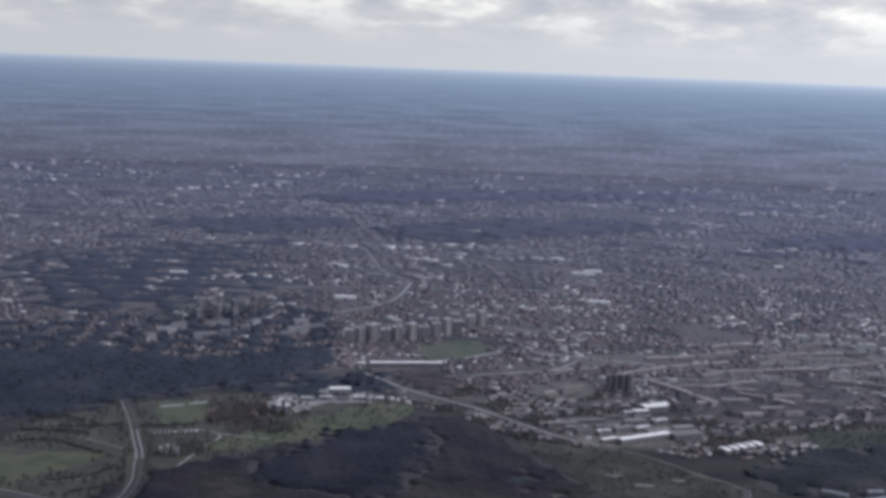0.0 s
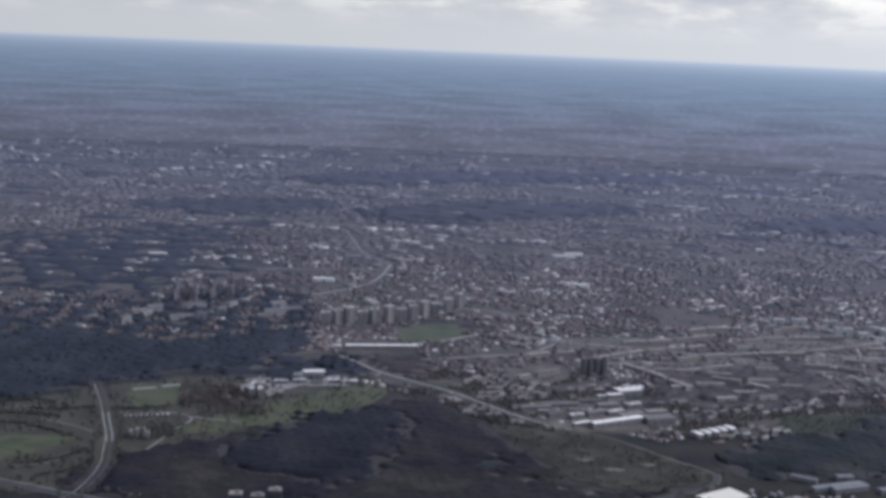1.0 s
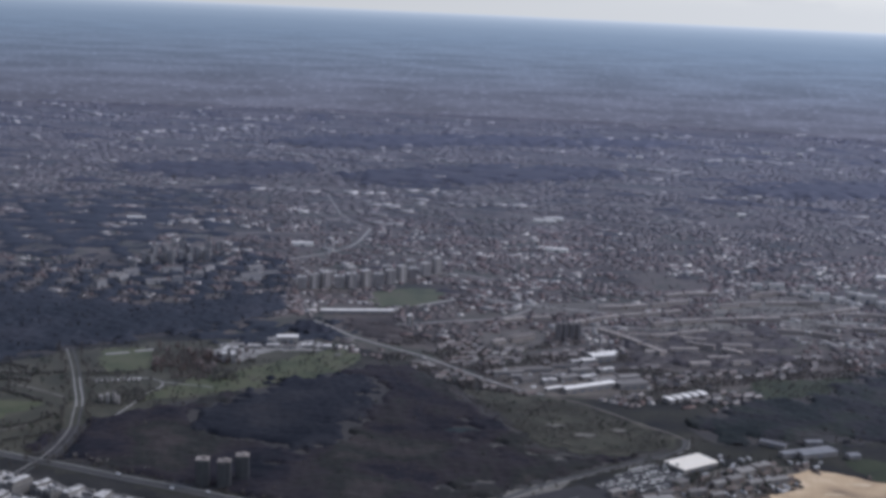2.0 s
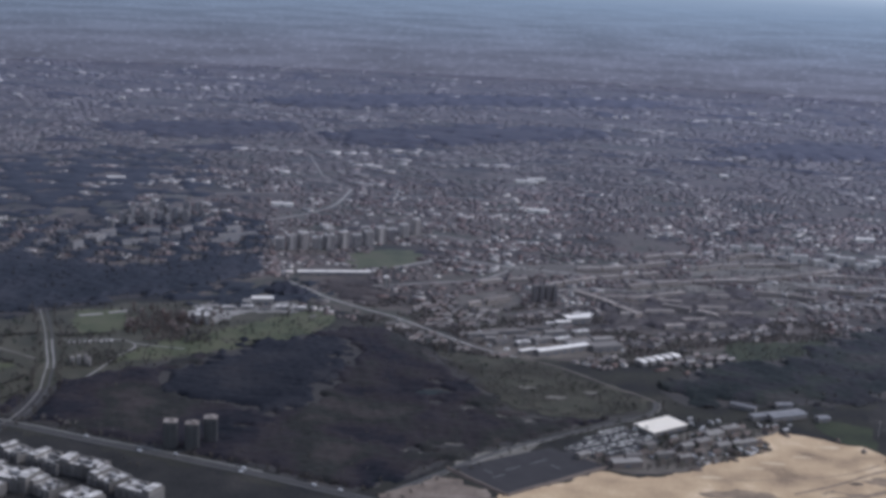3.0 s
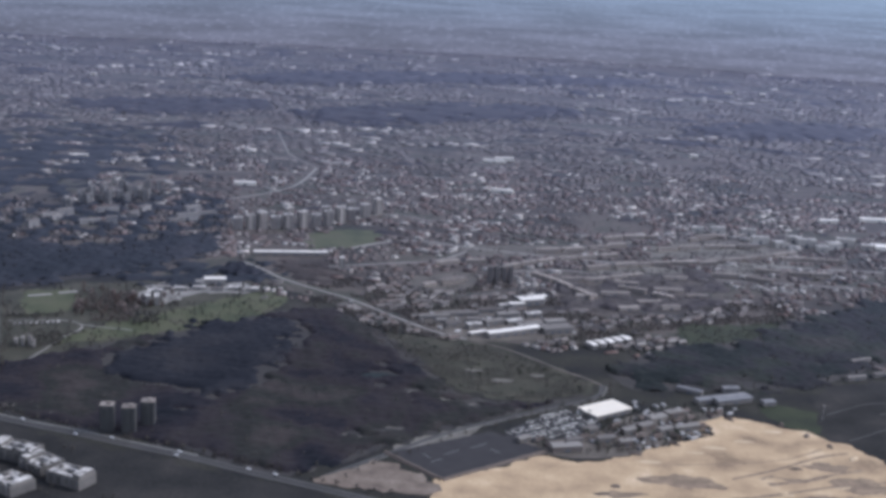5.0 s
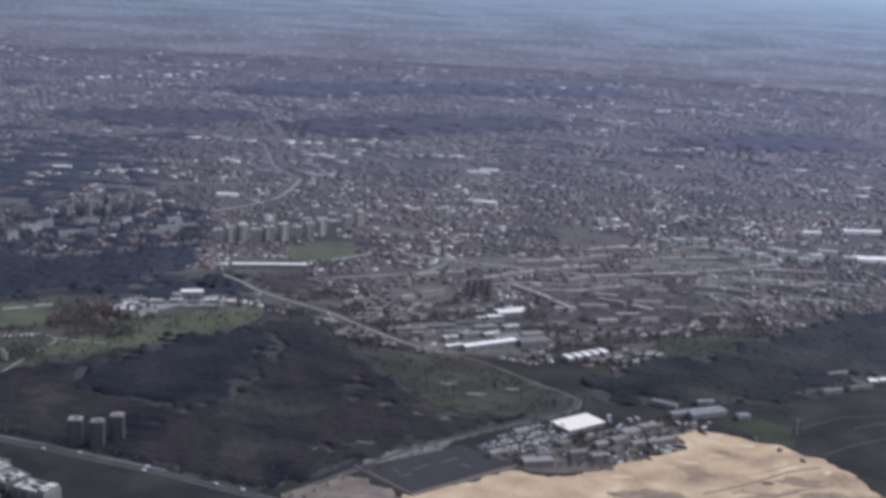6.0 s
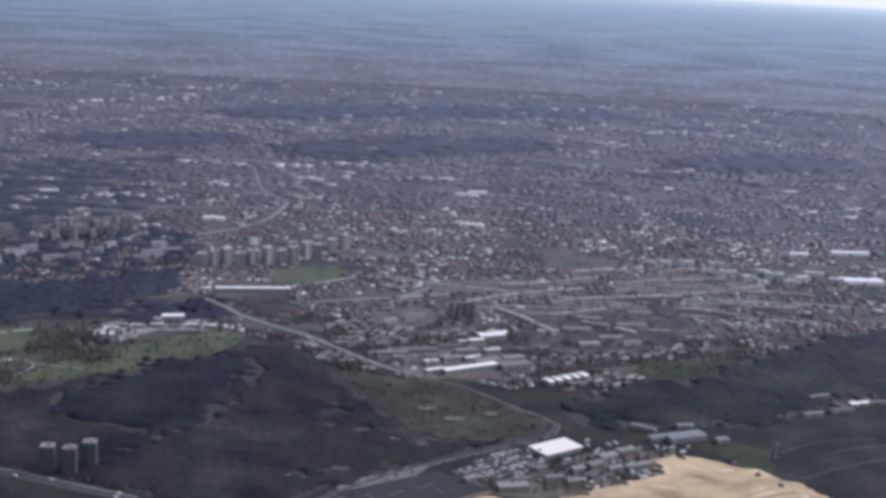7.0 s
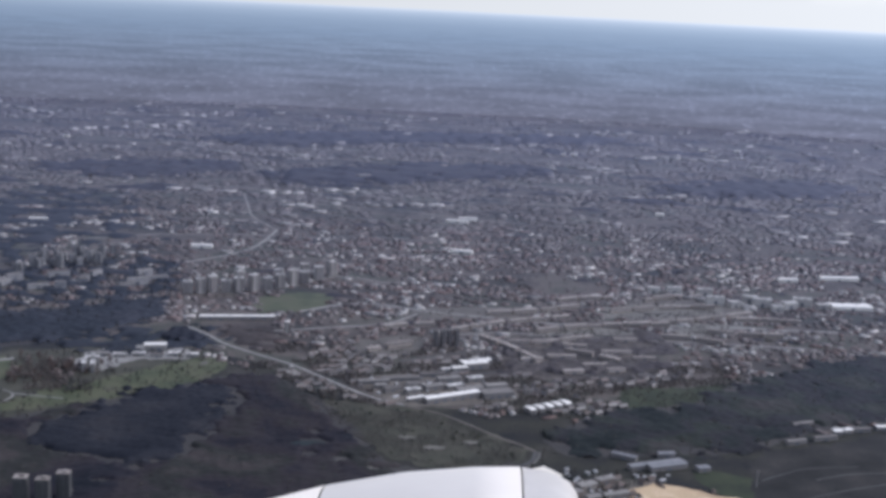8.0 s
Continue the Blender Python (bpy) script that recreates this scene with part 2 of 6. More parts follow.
FIELD_ROAD = [(-33, 1267), (14, 1266), (60, 1260), (121, 1211), (170, 1157), (164, 1125), (97, 1095), (41, 1124), (4, 1182)]
FIELD_GATE = [(-535, 1148), (-483, 1168), (-450, 1168), (-428, 1156), (-447, 1124), (-465, 1100), (-482, 1077), (-525, 1060)]
PARK_EDGE = [(-537, 1209), (-447, 1234), (-423, 1171), (-475, 1163), (-526, 1151)]
SAND = [(28, 902), (74, 940), (112, 970), (134, 961), (155, 964), (180, 981), (216, 1004), (266, 1040), (248, 1051), (257, 1065), (279, 1081), (299, 1081), (325, 1064), (348, 1057), (367, 1038), (391, 1010), (401, 970), (392, 840), (69, 802)]
DARK_LOT = [(-11, 960), (32, 916), (116, 983), (73, 1018)]
CAR_PARK = [(84, 1014), (112, 1052), (140, 1080), (150, 1066), (172, 1048), (146, 1018), (104, 1000)]
NEAR_LAND = [(-760, 1290), (-560, 1400), (-200, 1440), (-20, 1290), (60, 1262), (180, 1275), (320, 1300), (480, 1420), (760, 1480), (900, 1300), (800, 700), (-700, 700)]
SOUTH_FIELD = [(-620, 1080), (-500, 1036), (-392, 998), (-300, 966), (-207, 933), (-113, 896), (-60, 876), (-30, 800), (-300, 740), (-640, 780)]
DARK_FIELD = [(-398, 980), (-351, 974), (-300, 957), (-234, 931), (-145, 896), (-66, 864), (-180, 822), (-220, 874), (-288, 918), (-342, 951), (-396, 949)]
PLAIN_EAST = [(404, 1180), (465, 1204), (569, 1251), (628, 1151), (512, 987), (380, 1005), (370, 1103)]
YARD = [(7, 1353), (77, 1381), (138, 1360), (173, 1334), (170, 1303), (72, 1266), (26, 1297)]
BANK = [(56, 1671), (104, 1694), (151, 1703), (233, 1715), (233, 1673), (146, 1635), (60, 1619)]
BANK_B = [(-12, 1495), (19, 1521), (72, 1534), (66, 1472), (32, 1440), (-8, 1457)]
BANK_C = [(347, 1774), (418, 1808), (510, 1788), (512, 1734), (396, 1702), (335, 1704)]
HILL = [(169, 1569), (253, 1610), (363, 1610), (379, 1536), (348, 1442), (279, 1390), (205, 1372), (159, 1429)]
ROAD_CLUMP = [(-239, 1488), (-230, 1520), (-203, 1528), (-185, 1505), (-186, 1472), (-221, 1460)]
ROAD_SCRUB = [(-180, 1534), (-108, 1555), (-96, 1491), (-106, 1437), (-163, 1482)]
BANK_D = [(294, 1702), (342, 1757), (458, 1780), (481, 1745), (455, 1701), (312, 1669)]
BANK_E = [(391, 1632), (425, 1669), (479, 1675), (487, 1647), (448, 1609), (386, 1590)]
BANK_F = [(200, 1578), (244, 1614), (303, 1616), (343, 1600), (273, 1578), (207, 1556)]
BARE_EARTH = [(-40, 927), (-15, 947), (3, 930), (21, 919), (29, 887), (-38, 890), (-65, 902)]
LOT_VERGE = [(-4, 974), (52, 1024), (64, 1016), (8, 964)]
HALL_YARD = [(96, 992), (112, 1008), (146, 1014), (176, 1046), (205, 1078), (268, 1090), (290, 1072), (262, 1052), (215, 1004), (160, 972), (120, 975)]
POND = [(-50, 1143), (-26, 1149), (-12, 1144), (-30, 1134), (-48, 1135)]
CLEARINGS = [(-12, 1015, 26, 5), (6, 1104, 16, 8), (33, 1090, 18, 8), (58, 1080, 12, 7), (87, 1147, 28, 10), (-190, 1025, 22, 7), (-46, 991, 34, 6), (-103, 1346, 16, 8), (-122, 1402, 14, 5), (-170, 1380, 10, 16), (60, 1172, 24, 8), (120, 1166, 26, 7)]  # x, y, width, depth
WOOD_MIDDLE = [(-402, 1040), (-370, 1120), (-289, 1196), (-208, 1267), (-134, 1341), (-85, 1340), (-33, 1277), (15, 1184), (41, 1109), (96, 1088), (160, 1112), (44, 1023), (-29, 954), (-87, 907), (-162, 941), (-234, 966), (-310, 993)]
WOOD_EVERGREEN = [(-285, 1130), (-262, 1195), (-225, 1262), (-175, 1300), (-120, 1300), (-106, 1262), (-121, 1187), (-135, 1100), (-165, 1062), (-213, 1083), (-250, 1095)]
WOOD_EAST = [(196, 1160), (205, 1215), (262, 1268), (273, 1290), (350, 1316), (408, 1386), (508, 1471), (634, 1549), (742, 1472), (684, 1336), (515, 1275), (430, 1215), (380, 1172), (320, 1160), (226, 1142)]
WOOD_WEST = [(-771, 1370), (-757, 1483), (-676, 1545), (-587, 1606), (-466, 1566), (-385, 1595), (-292, 1667), (-253, 1583), (-309, 1489), (-394, 1409), (-471, 1336), (-539, 1281), (-680, 1186)]
WOOD_UPPER = [(-802, 1683), (-688, 1769), (-528, 1822), (-416, 1902), (-321, 1926), (-279, 1809), (-268, 1670), (-279, 1591), (-388, 1488), (-487, 1419), (-608, 1399)]
PARK = [(-560, 1128), (-510, 1282), (-440, 1352), (-380, 1392), (-300, 1420), (-190, 1440), (-150, 1420), (-165, 1350), (-215, 1250), (-290, 1200), (-350, 1115), (-385, 1040), (-460, 985), (-580, 980)]
FORECOURT = [(-296, 1343), (-305, 1398), (-252, 1449), (-191, 1430), (-190, 1396), (-242, 1382), (-271, 1339)]
PALE_STRIP = [(-419, 1336), (-408, 1342), (-396, 1348)]
PALE_STRIP_B = [(-391, 1353), (-382, 1359), (-373, 1364)]
LEFT_BRIDGE = [(-423, 1246), (-411, 1210), (-401, 1182), (-393, 1155)]
MEADOW_PATH = [(-339, 1247), (-312, 1242), (-282, 1237)]
HEDGES = [[(-524, 1187), (-501, 1200), (-468, 1187), (-434, 1168)], [(-537, 1269), (-505, 1281), (-484, 1270)], [(-534, 1228), (-494, 1231), (-464, 1226)], [(-453, 1081), (-427, 1095), (-407, 1131)],
          [(-428, 1052), (-404, 1070), (-393, 1103)], [(-419, 1260), (-394, 1266), (-367, 1277)], [(-500, 1250), (-470, 1252), (-440, 1262)]]
PARK_TRACKS = [[(-484, 1218), (-451, 1203), (-416, 1182)], [(-459, 1074), (-434, 1084), (-416, 1108)], [(-530, 1245), (-500, 1258), (-470, 1250)]]
ROUND_CLUMP = [(-293, 1296), (-270, 1305), (-261, 1266), (-285, 1254)]
BROWN_MOUND = [(-371, 1203), (-359, 1218), (-336, 1218), (-332, 1190), (-346, 1166), (-360, 1168)]
ROAD_TREES = [(-370, 1440), (-283, 1505), (-205, 1548), (-150, 1500), (-185, 1440), (-280, 1400)]
WOOD_HIGH = [(-967, 2306), (-770, 2474), (-640, 2594), (-383, 2343), (-323, 2090), (-319, 1942), (-446, 1898), (-711, 1737)]
WOOD_SOUTH_EAST = [(187, 1193), (211, 1133), (273, 1150), (309, 1130), (372, 1150), (440, 1200), (500, 1250), (420, 1240), (330, 1175), (230, 1160)]
WOOD_FAR = [(-357, 2848), (-166, 3066), (109, 3200), (338, 3225), (360, 3045), (176, 2882), (-76, 2737), (-268, 2719)]
WOOD_FAR_EAST = [(561, 2967), (803, 3151), (1081, 3154), (1061, 2938), (774, 2784), (576, 2782)]
WOOD_FAR_NORTH = [(-615, 3463), (-303, 3771), (133, 3923), (659, 3980), (538, 3742), (43, 3574), (-329, 3350)]
WOOD_FAR_WEST = [(-873, 2798), (-690, 2979), (-460, 3032), (-341, 2933), (-476, 2729), (-680, 2670)]


# ---- builders ----
def part(name, bm, mat, parent=None, label=""):
    me = bpy.data.meshes.new(name)
    bm.to_mesh(me)
    bm.free()
    for m in (mat if isinstance(mat, (list, tuple)) else [mat]):
        me.materials.append(m)
    ob = new(name, me)
    if parent:
        ob.parent = parent
    if label:
        ob["label"] = label
    return ob


def smooth_line(points, step=8.0, closed=False):
    """The points joined by a smooth curve, about one point per step metres."""
    p = [Vector((x, y, 0)) for x, y in points]
    n = len(p)
    out = []
    for k in range(n if closed else n - 1):
        a, b = p[k], p[(k + 1) % n]
        a0 = p[(k - 1) % n] if closed or k else a
        b0 = p[(k + 2) % n] if closed or k + 2 < n else b
        steps = max(1, int((b - a).length / step))
        for s in range(steps):
            u = s / steps
            out.append(0.5 * ((2 * a) + (b - a0) * u + (2 * a0 - 5 * a + 4 * b - b0) * u * u + (3 * a - a0 - 3 * b + b0) * u ** 3))
    if not closed:
        out.append(p[-1])
    return out


def ribbon(line, width, z, side=0.0, ragged=0.0, thick=0.12):
    """A road slab along a line: top and both edges."""
    bm = bmesh.new()
    rows = []
    for k, c in enumerate(line):
        d = (line[min(k + 1, len(line) - 1)] - line[max(k - 1, 0)]).normalized()
        nrm = Vector((-d.y, d.x, 0))
        w = width / 2 * (1 + ragged * (noise.noise(c * 0.05)))
        l, r = c + nrm * (side + w), c + nrm * (side - w)
        rows.append([bm.verts.new((q.x, q.y, h)) for q, h in ((l, z - thick), (l, z), (r, z), (r, z - thick))])
    for a, b in zip(rows, rows[1:]):
        for k in range(3):
            bm.faces.new((a[k], a[k + 1], b[k + 1], b[k]))
    bmesh.ops.recalc_face_normals(bm, faces=bm.faces)
    return bm


def patch(points, z, ragged=4.0, step=4.0, thick=0.1):
    """A piece of land with an uneven edge, lying on the ground."""
    line = smooth_line(points, step, closed=True)
    bm = bmesh.new()
    top = []
    for c in line:
        j = (noise.noise_vector(c * 0.07) + 0.4 * noise.noise_vector(c * 0.25)) * ragged
        top.append(bm.verts.new((c.x + j.x, c.y + j.y, z)))
    face = bm.faces.new(top)
    bmesh.ops.recalc_face_normals(bm, faces=[face])
    if face.normal.z < 0:
        face.normal_flip()
    bmesh.ops.triangulate(bm, faces=[face])
    return bm


def land(name, points, z, mat, label, category, ragged=4.0):
    return tagged(part(name, patch(points, z, ragged), mat), label, category, kind="structure")


def inside(pts, poly):
    """Which of the points (n, 2) lie within the outline."""
    x, y = pts[:, 0], pts[:, 1]
    hit = np.zeros(len(pts), bool)
    for (x0, y0), (x1, y1) in zip(poly, poly[1:] + poly[:1]):
        cross = (y0 > y) != (y1 > y)
        hit ^= cross & (x < (x1 - x0) * (y - y0) / (y1 - y0 + 1e-9) + x0)
    return hit


def near_line(pts, line, dist):
    hit = np.zeros(len(pts), bool)
    for a, b in zip(line, line[1:]):
        a, b = np.array(a, float), np.array(b, float)
        u = np.clip(((pts - a) @ (b - a)) / ((b - a) @ (b - a) + 1e-9), 0, 1)
        hit |= np.linalg.norm(pts - (a + u[:, None] * (b - a)), axis=1) < dist
    return hit


def lumps(pts, size, seed=0):
    """Smooth noise for points, about -1 to 1, with lumps of that size."""
    rng = np.random.RandomState(seed)
    out = np.zeros(len(pts))
    for k in range(9):
        a, w, ph = rng.rand() * 6.283, 6.283 / (size * (0.6 + 0.9 * rng.rand())), rng.rand() * 6.283
        out += np.sin((pts[:, 0] * np.cos(a) + pts[:, 1] * np.sin(a)) * w + ph)
    return out / 3.0


def scatter(name, shape, rows, mats):
    """One mesh of many copies of shape (verts, faces, slots). Rows: x, y, z, turn, sx, sy, sz."""
    verts, faces, slots = shape
    v = np.array(verts, float)
    r = np.asarray(rows, float)
    c, s = np.cos(r[:, 3])[:, None], np.sin(r[:, 3])[:, None]
    x, y, z = v[None, :, 0] * r[:, 4:5], v[None, :, 1] * r[:, 5:6], v[None, :, 2] * r[:, 6:7]
    co = np.stack([x * c - y * s + r[:, 0:1], x * s + y * c + r[:, 1:2], z + r[:, 2:3]], -1).reshape(-1, 3)
    n, nv = len(r), len(v)
    loops = np.concatenate([np.array(f) for f in faces])
    count = np.array([len(f) for f in faces])
    start = np.concatenate([[0], np.cumsum(count)[:-1]])
    me = bpy.data.meshes.new(name)
    me.vertices.add(n * nv)
    me.vertices.foreach_set("co", co.ravel())
    me.loops.add(n * len(loops))
    me.loops.foreach_set("vertex_index", (loops[None] + nv * np.arange(n)[:, None]).ravel().astype(np.int32))
    me.polygons.add(n * len(faces))
    me.polygons.foreach_set("loop_start", (start[None] + len(loops) * np.arange(n)[:, None]).ravel().astype(np.int32))
    me.polygons.foreach_set("material_index", np.tile(np.array(slots, np.int32), n))
    for m in mats:
        me.materials.append(m)
    me.update(calc_edges=True)
    me.validate()
    return new(name, me)


# shapes, one metre wide, deep and high
BOX = ([(-.5, -.5, 0), (.5, -.5, 0), (.5, .5, 0), (-.5, .5, 0), (-.5, -.5, 1), (.5, -.5, 1), (.5, .5, 1), (-.5, .5, 1)],
       [(0, 1, 5, 4), (1, 2, 6, 5), (2, 3, 7, 6), (3, 0, 4, 7), (4, 5, 6, 7)], [0, 0, 0, 0, 1])
GABLE = ([(-.5, -.5, 0), (.5, -.5, 0), (.5, .5, 0), (-.5, .5, 0), (-.5, -.5, .58), (.5, -.5, .58), (.5, .5, .58), (-.5, .5, .58), (-.5, 0, 1), (.5, 0, 1)],
         [(0, 1, 5, 4), (1, 2, 6, 9, 5), (2, 3, 7, 6), (3, 0, 4, 8, 7), (4, 5, 9, 8), (6, 7, 8, 9)], [0, 0, 0, 0, 1, 1])
HIP = ([(-.5, -.5, 0), (.5, -.5, 0), (.5, .5, 0), (-.5, .5, 0), (-.5, -.5, .62), (.5, -.5, .62), (.5, .5, .62), (-.5, .5, .62), (-.22, 0, 1), (.22, 0, 1)],
       [(0, 1, 5, 4), (1, 2, 6, 5), (2, 3, 7, 6), (3, 0, 4, 7), (4, 5, 9, 8), (5, 6, 9), (6, 7, 8, 9), (7, 4, 8)], [0, 0, 0, 0, 1, 1, 1, 1])


def crown_shape(rng, clumps, trunk=True):
    """A tree one metre wide and high: tapered trunk, crown of irregular clumps with gaps."""
    verts, faces, slots = [], [], []
    if trunk:
        for k in range(3):
            a = k * 2.094
            verts += [(0.05 * math.cos(a), 0.05 * math.sin(a), 0), (0.02 * math.cos(a), 0.02 * math.sin(a), 0.6)]
        for k in range(3):
            faces.append((2 * k, (2 * k + 2) % 6, (2 * k + 3) % 6, 2 * k + 1)); slots.append(1)
    for k in range(clumps):
        a, rad, h = rng.uniform(0, 6.283), rng.uniform(0.05, 0.33), rng.uniform(0.32, 0.82)
        if k == 0:
            rad, h = 0.05, 0.72
        cx, cy, size = rad * math.cos(a), rad * math.sin(a), rng.uniform(0.16, 0.27)
        b = len(verts)
        for dx, dy, dz in ((1, 0, 0), (0, 1, 0), (-1, 0, 0), (0, -1, 0), (0, 0, 1), (0, 0, -1)):
            q = size * rng.uniform(0.7, 1.25)
            verts.append((cx + dx * q + rng.uniform(-.05, .05), cy + dy * q + rng.uniform(-.05, .05), h + dz * q * 0.8))
        for f in ((0, 1, 4), (1, 2, 4), (2, 3, 4), (3, 0, 4), (1, 0, 5), (2, 1, 5), (3, 2, 5), (0, 3, 5)):
            faces.append(tuple(b + i for i in f)); slots.append(0)
    return verts, faces, slots


_rng = random.Random(7)
TREES = [crown_shape(_rng, 5) for _ in range(5)]
FAR_TREES = [crown_shape(_rng, 2, False) for _ in range(4)]


def woods(name, poly, spacing, width, height, mats, label, shapes, seed, keep_out=(), thin=1.0):
    rng = np.random.RandomState(seed)
    xs, ys = [p[0] for p in poly], [p[1] for p in poly]
    gx, gy = np.meshgrid(np.arange(min(xs), max(xs), spacing), np.arange(min(ys), max(ys), spacing))
    p = np.stack([gx.ravel(), gy.ravel()], 1)
    p += (rng.rand(*p.shape) - 0.5) * spacing * 0.9
    p = p[inside(p, poly) & (lumps(p, 70, seed) + 0.5 * lumps(p, 24, seed + 1) + rng.uniform(-0.5, 0.5, len(p)) > -thin) & ~near_line(p, HIGHWAY, 9) & ~near_line(p, HALL_ROAD, 6) & ~near_line(p, MAIN_ROAD, 5) & ~near_line(p, LEFT_ROAD, 9)]
    for other in keep_out:
        p = p[~inside(p, other)]
    pick = rng.randint(0, len(shapes), len(p))
    made = []
    for k, shape in enumerate(shapes):
        q = p[pick == k]
        if not len(q):
            continue
        w = width * (0.7 + 0.6 * rng.rand(len(q)))
        h = height * (0.65 + 0.6 * rng.rand(len(q))) * (1 + 0.2 * lumps(q, 50, 3))
        made.append((shape, np.stack([q[:, 0], q[:, 1], 0 * w - 0.3, rng.rand(len(q)) * 6.28, w, w, h], 1)))
    for shape, rows in made:
        tagged(scatter(name, shape, rows, mats), label, "woods", kind="stuff")


def canopy(name, poly, cell, high, mat, label, seed, keep_out=(), rise=1.0, wave=5.0, holes=9.0, where=None):
    """The closed top of a wood: a bumpy sheet that falls to the ground at its edge."""
    rng = np.random.RandomState(seed)
    line = [(q.x, q.y) for q in smooth_line(poly, 9, closed=True)]
    xs, ys = [q[0] for q in line], [q[1] for q in line]
    nx, ny = int((max(xs) - min(xs)) / cell) + 2, int((max(ys) - min(ys)) / cell) + 2
    gx, gy = np.meshgrid(min(xs) - cell / 2 + cell * np.arange(nx), min(ys) - cell / 2 + cell * np.arange(ny))
    p = np.stack([gx.ravel(), gy.ravel()], 1)
    p += (rng.rand(*p.shape) - 0.5) * cell * 0.7
    wob = p + wave * np.stack([lumps(p, 26, seed + 1) + lumps(p, 70, seed + 5), lumps(p, 26, seed + 2) + lumps(p, 70, seed + 6)], 1)
    ok = inside(wob, line) & (lumps(p, 45, seed + 7) + 0.45 * lumps(p, 15, seed + 8) < holes) & ~near_line(p, HIGHWAY, 10) & ~near_line(p, HALL_ROAD, 6) & ~near_line(p, MAIN_ROAD, 5) & ~near_line(p, LEFT_ROAD, 9)
    for other in keep_out:
        ok &= ~inside(wob, other)
    if where:
        ok &= where(p)
    g = ok.reshape(ny, nx)
    core = g.copy()
    core[1:] &= g[:-1]; core[:-1] &= g[1:]; core[:, 1:] &= g[:, :-1]; core[:, :-1] &= g[:, 1:]
    h = high * (0.75 + 0.22 * lumps(p, 60, seed + 3) + 0.10 * lumps(p, 14, seed + 4) + rise * 0.35 * (rng.rand(len(p)) - 0.5))
    inner = core.copy()
    inner[1:] &= core[:-1]; inner[:-1] &= core[1:]; inner[:, 1:] &= core[:, :-1]; inner[:, :-1] &= core[:, 1:]
    h = np.where(core.ravel(), np.maximum(h, 0.6) * np.where(inner.ravel(), 1.0, 0.5), -0.2)
    quad = g[:-1, :-1] & g[1:, :-1] & g[:-1, 1:] & g[1:, 1:]
    i = (np.arange(ny - 1)[:, None] * nx + np.arange(nx - 1)[None])[quad]
    faces = np.stack([i, i + 1, i + nx + 1, i + nx], 1)
    me = bpy.data.meshes.new(name)
    me.from_pydata(np.c_[p, h].tolist(), [], faces.tolist())
    bm = bmesh.new(); bm.from_mesh(me)
    bmesh.ops.delete(bm, geom=[v for v in bm.verts if not v.link_faces], context="VERTS")
    bm.to_mesh(me); bm.free()
    me.polygons.foreach_set("use_smooth", np.ones(len(me.polygons), bool))
    me.materials.append(mat)
    return tagged(new(name, me), label, "woods", kind="stuff")


# ---- ground ----
def make_ground():
    bm = bmesh.new()
    rings = [0.0, 300, 800, 1400, 2000, 2800, 3600, 4400, 4880]
    last = None
    for r in rings:
        if r == 0:
            ring = [bm.verts.new((0, 0, 0))]
        else:
            ring = [bm.verts.new((r * math.cos(a * math.pi / 48), r * math.sin(a * math.pi / 48), 0)) for a in range(96)]
        if last:
            for k in range(96):
                if len(last) == 1:
                    bm.faces.new((last[0], ring[k], ring[(k + 1) % 96]))
                else:
                    bm.faces.new((last[k], ring[k], ring[(k + 1) % 96], last[(k + 1) % 96]))
        last = ring
    return tagged(part("ground", bm, M_GROUND), "flat built-up land of gardens, streets and bare earth", "ground", kind="structure")


make_ground()


BACK_HIGH = 354.0


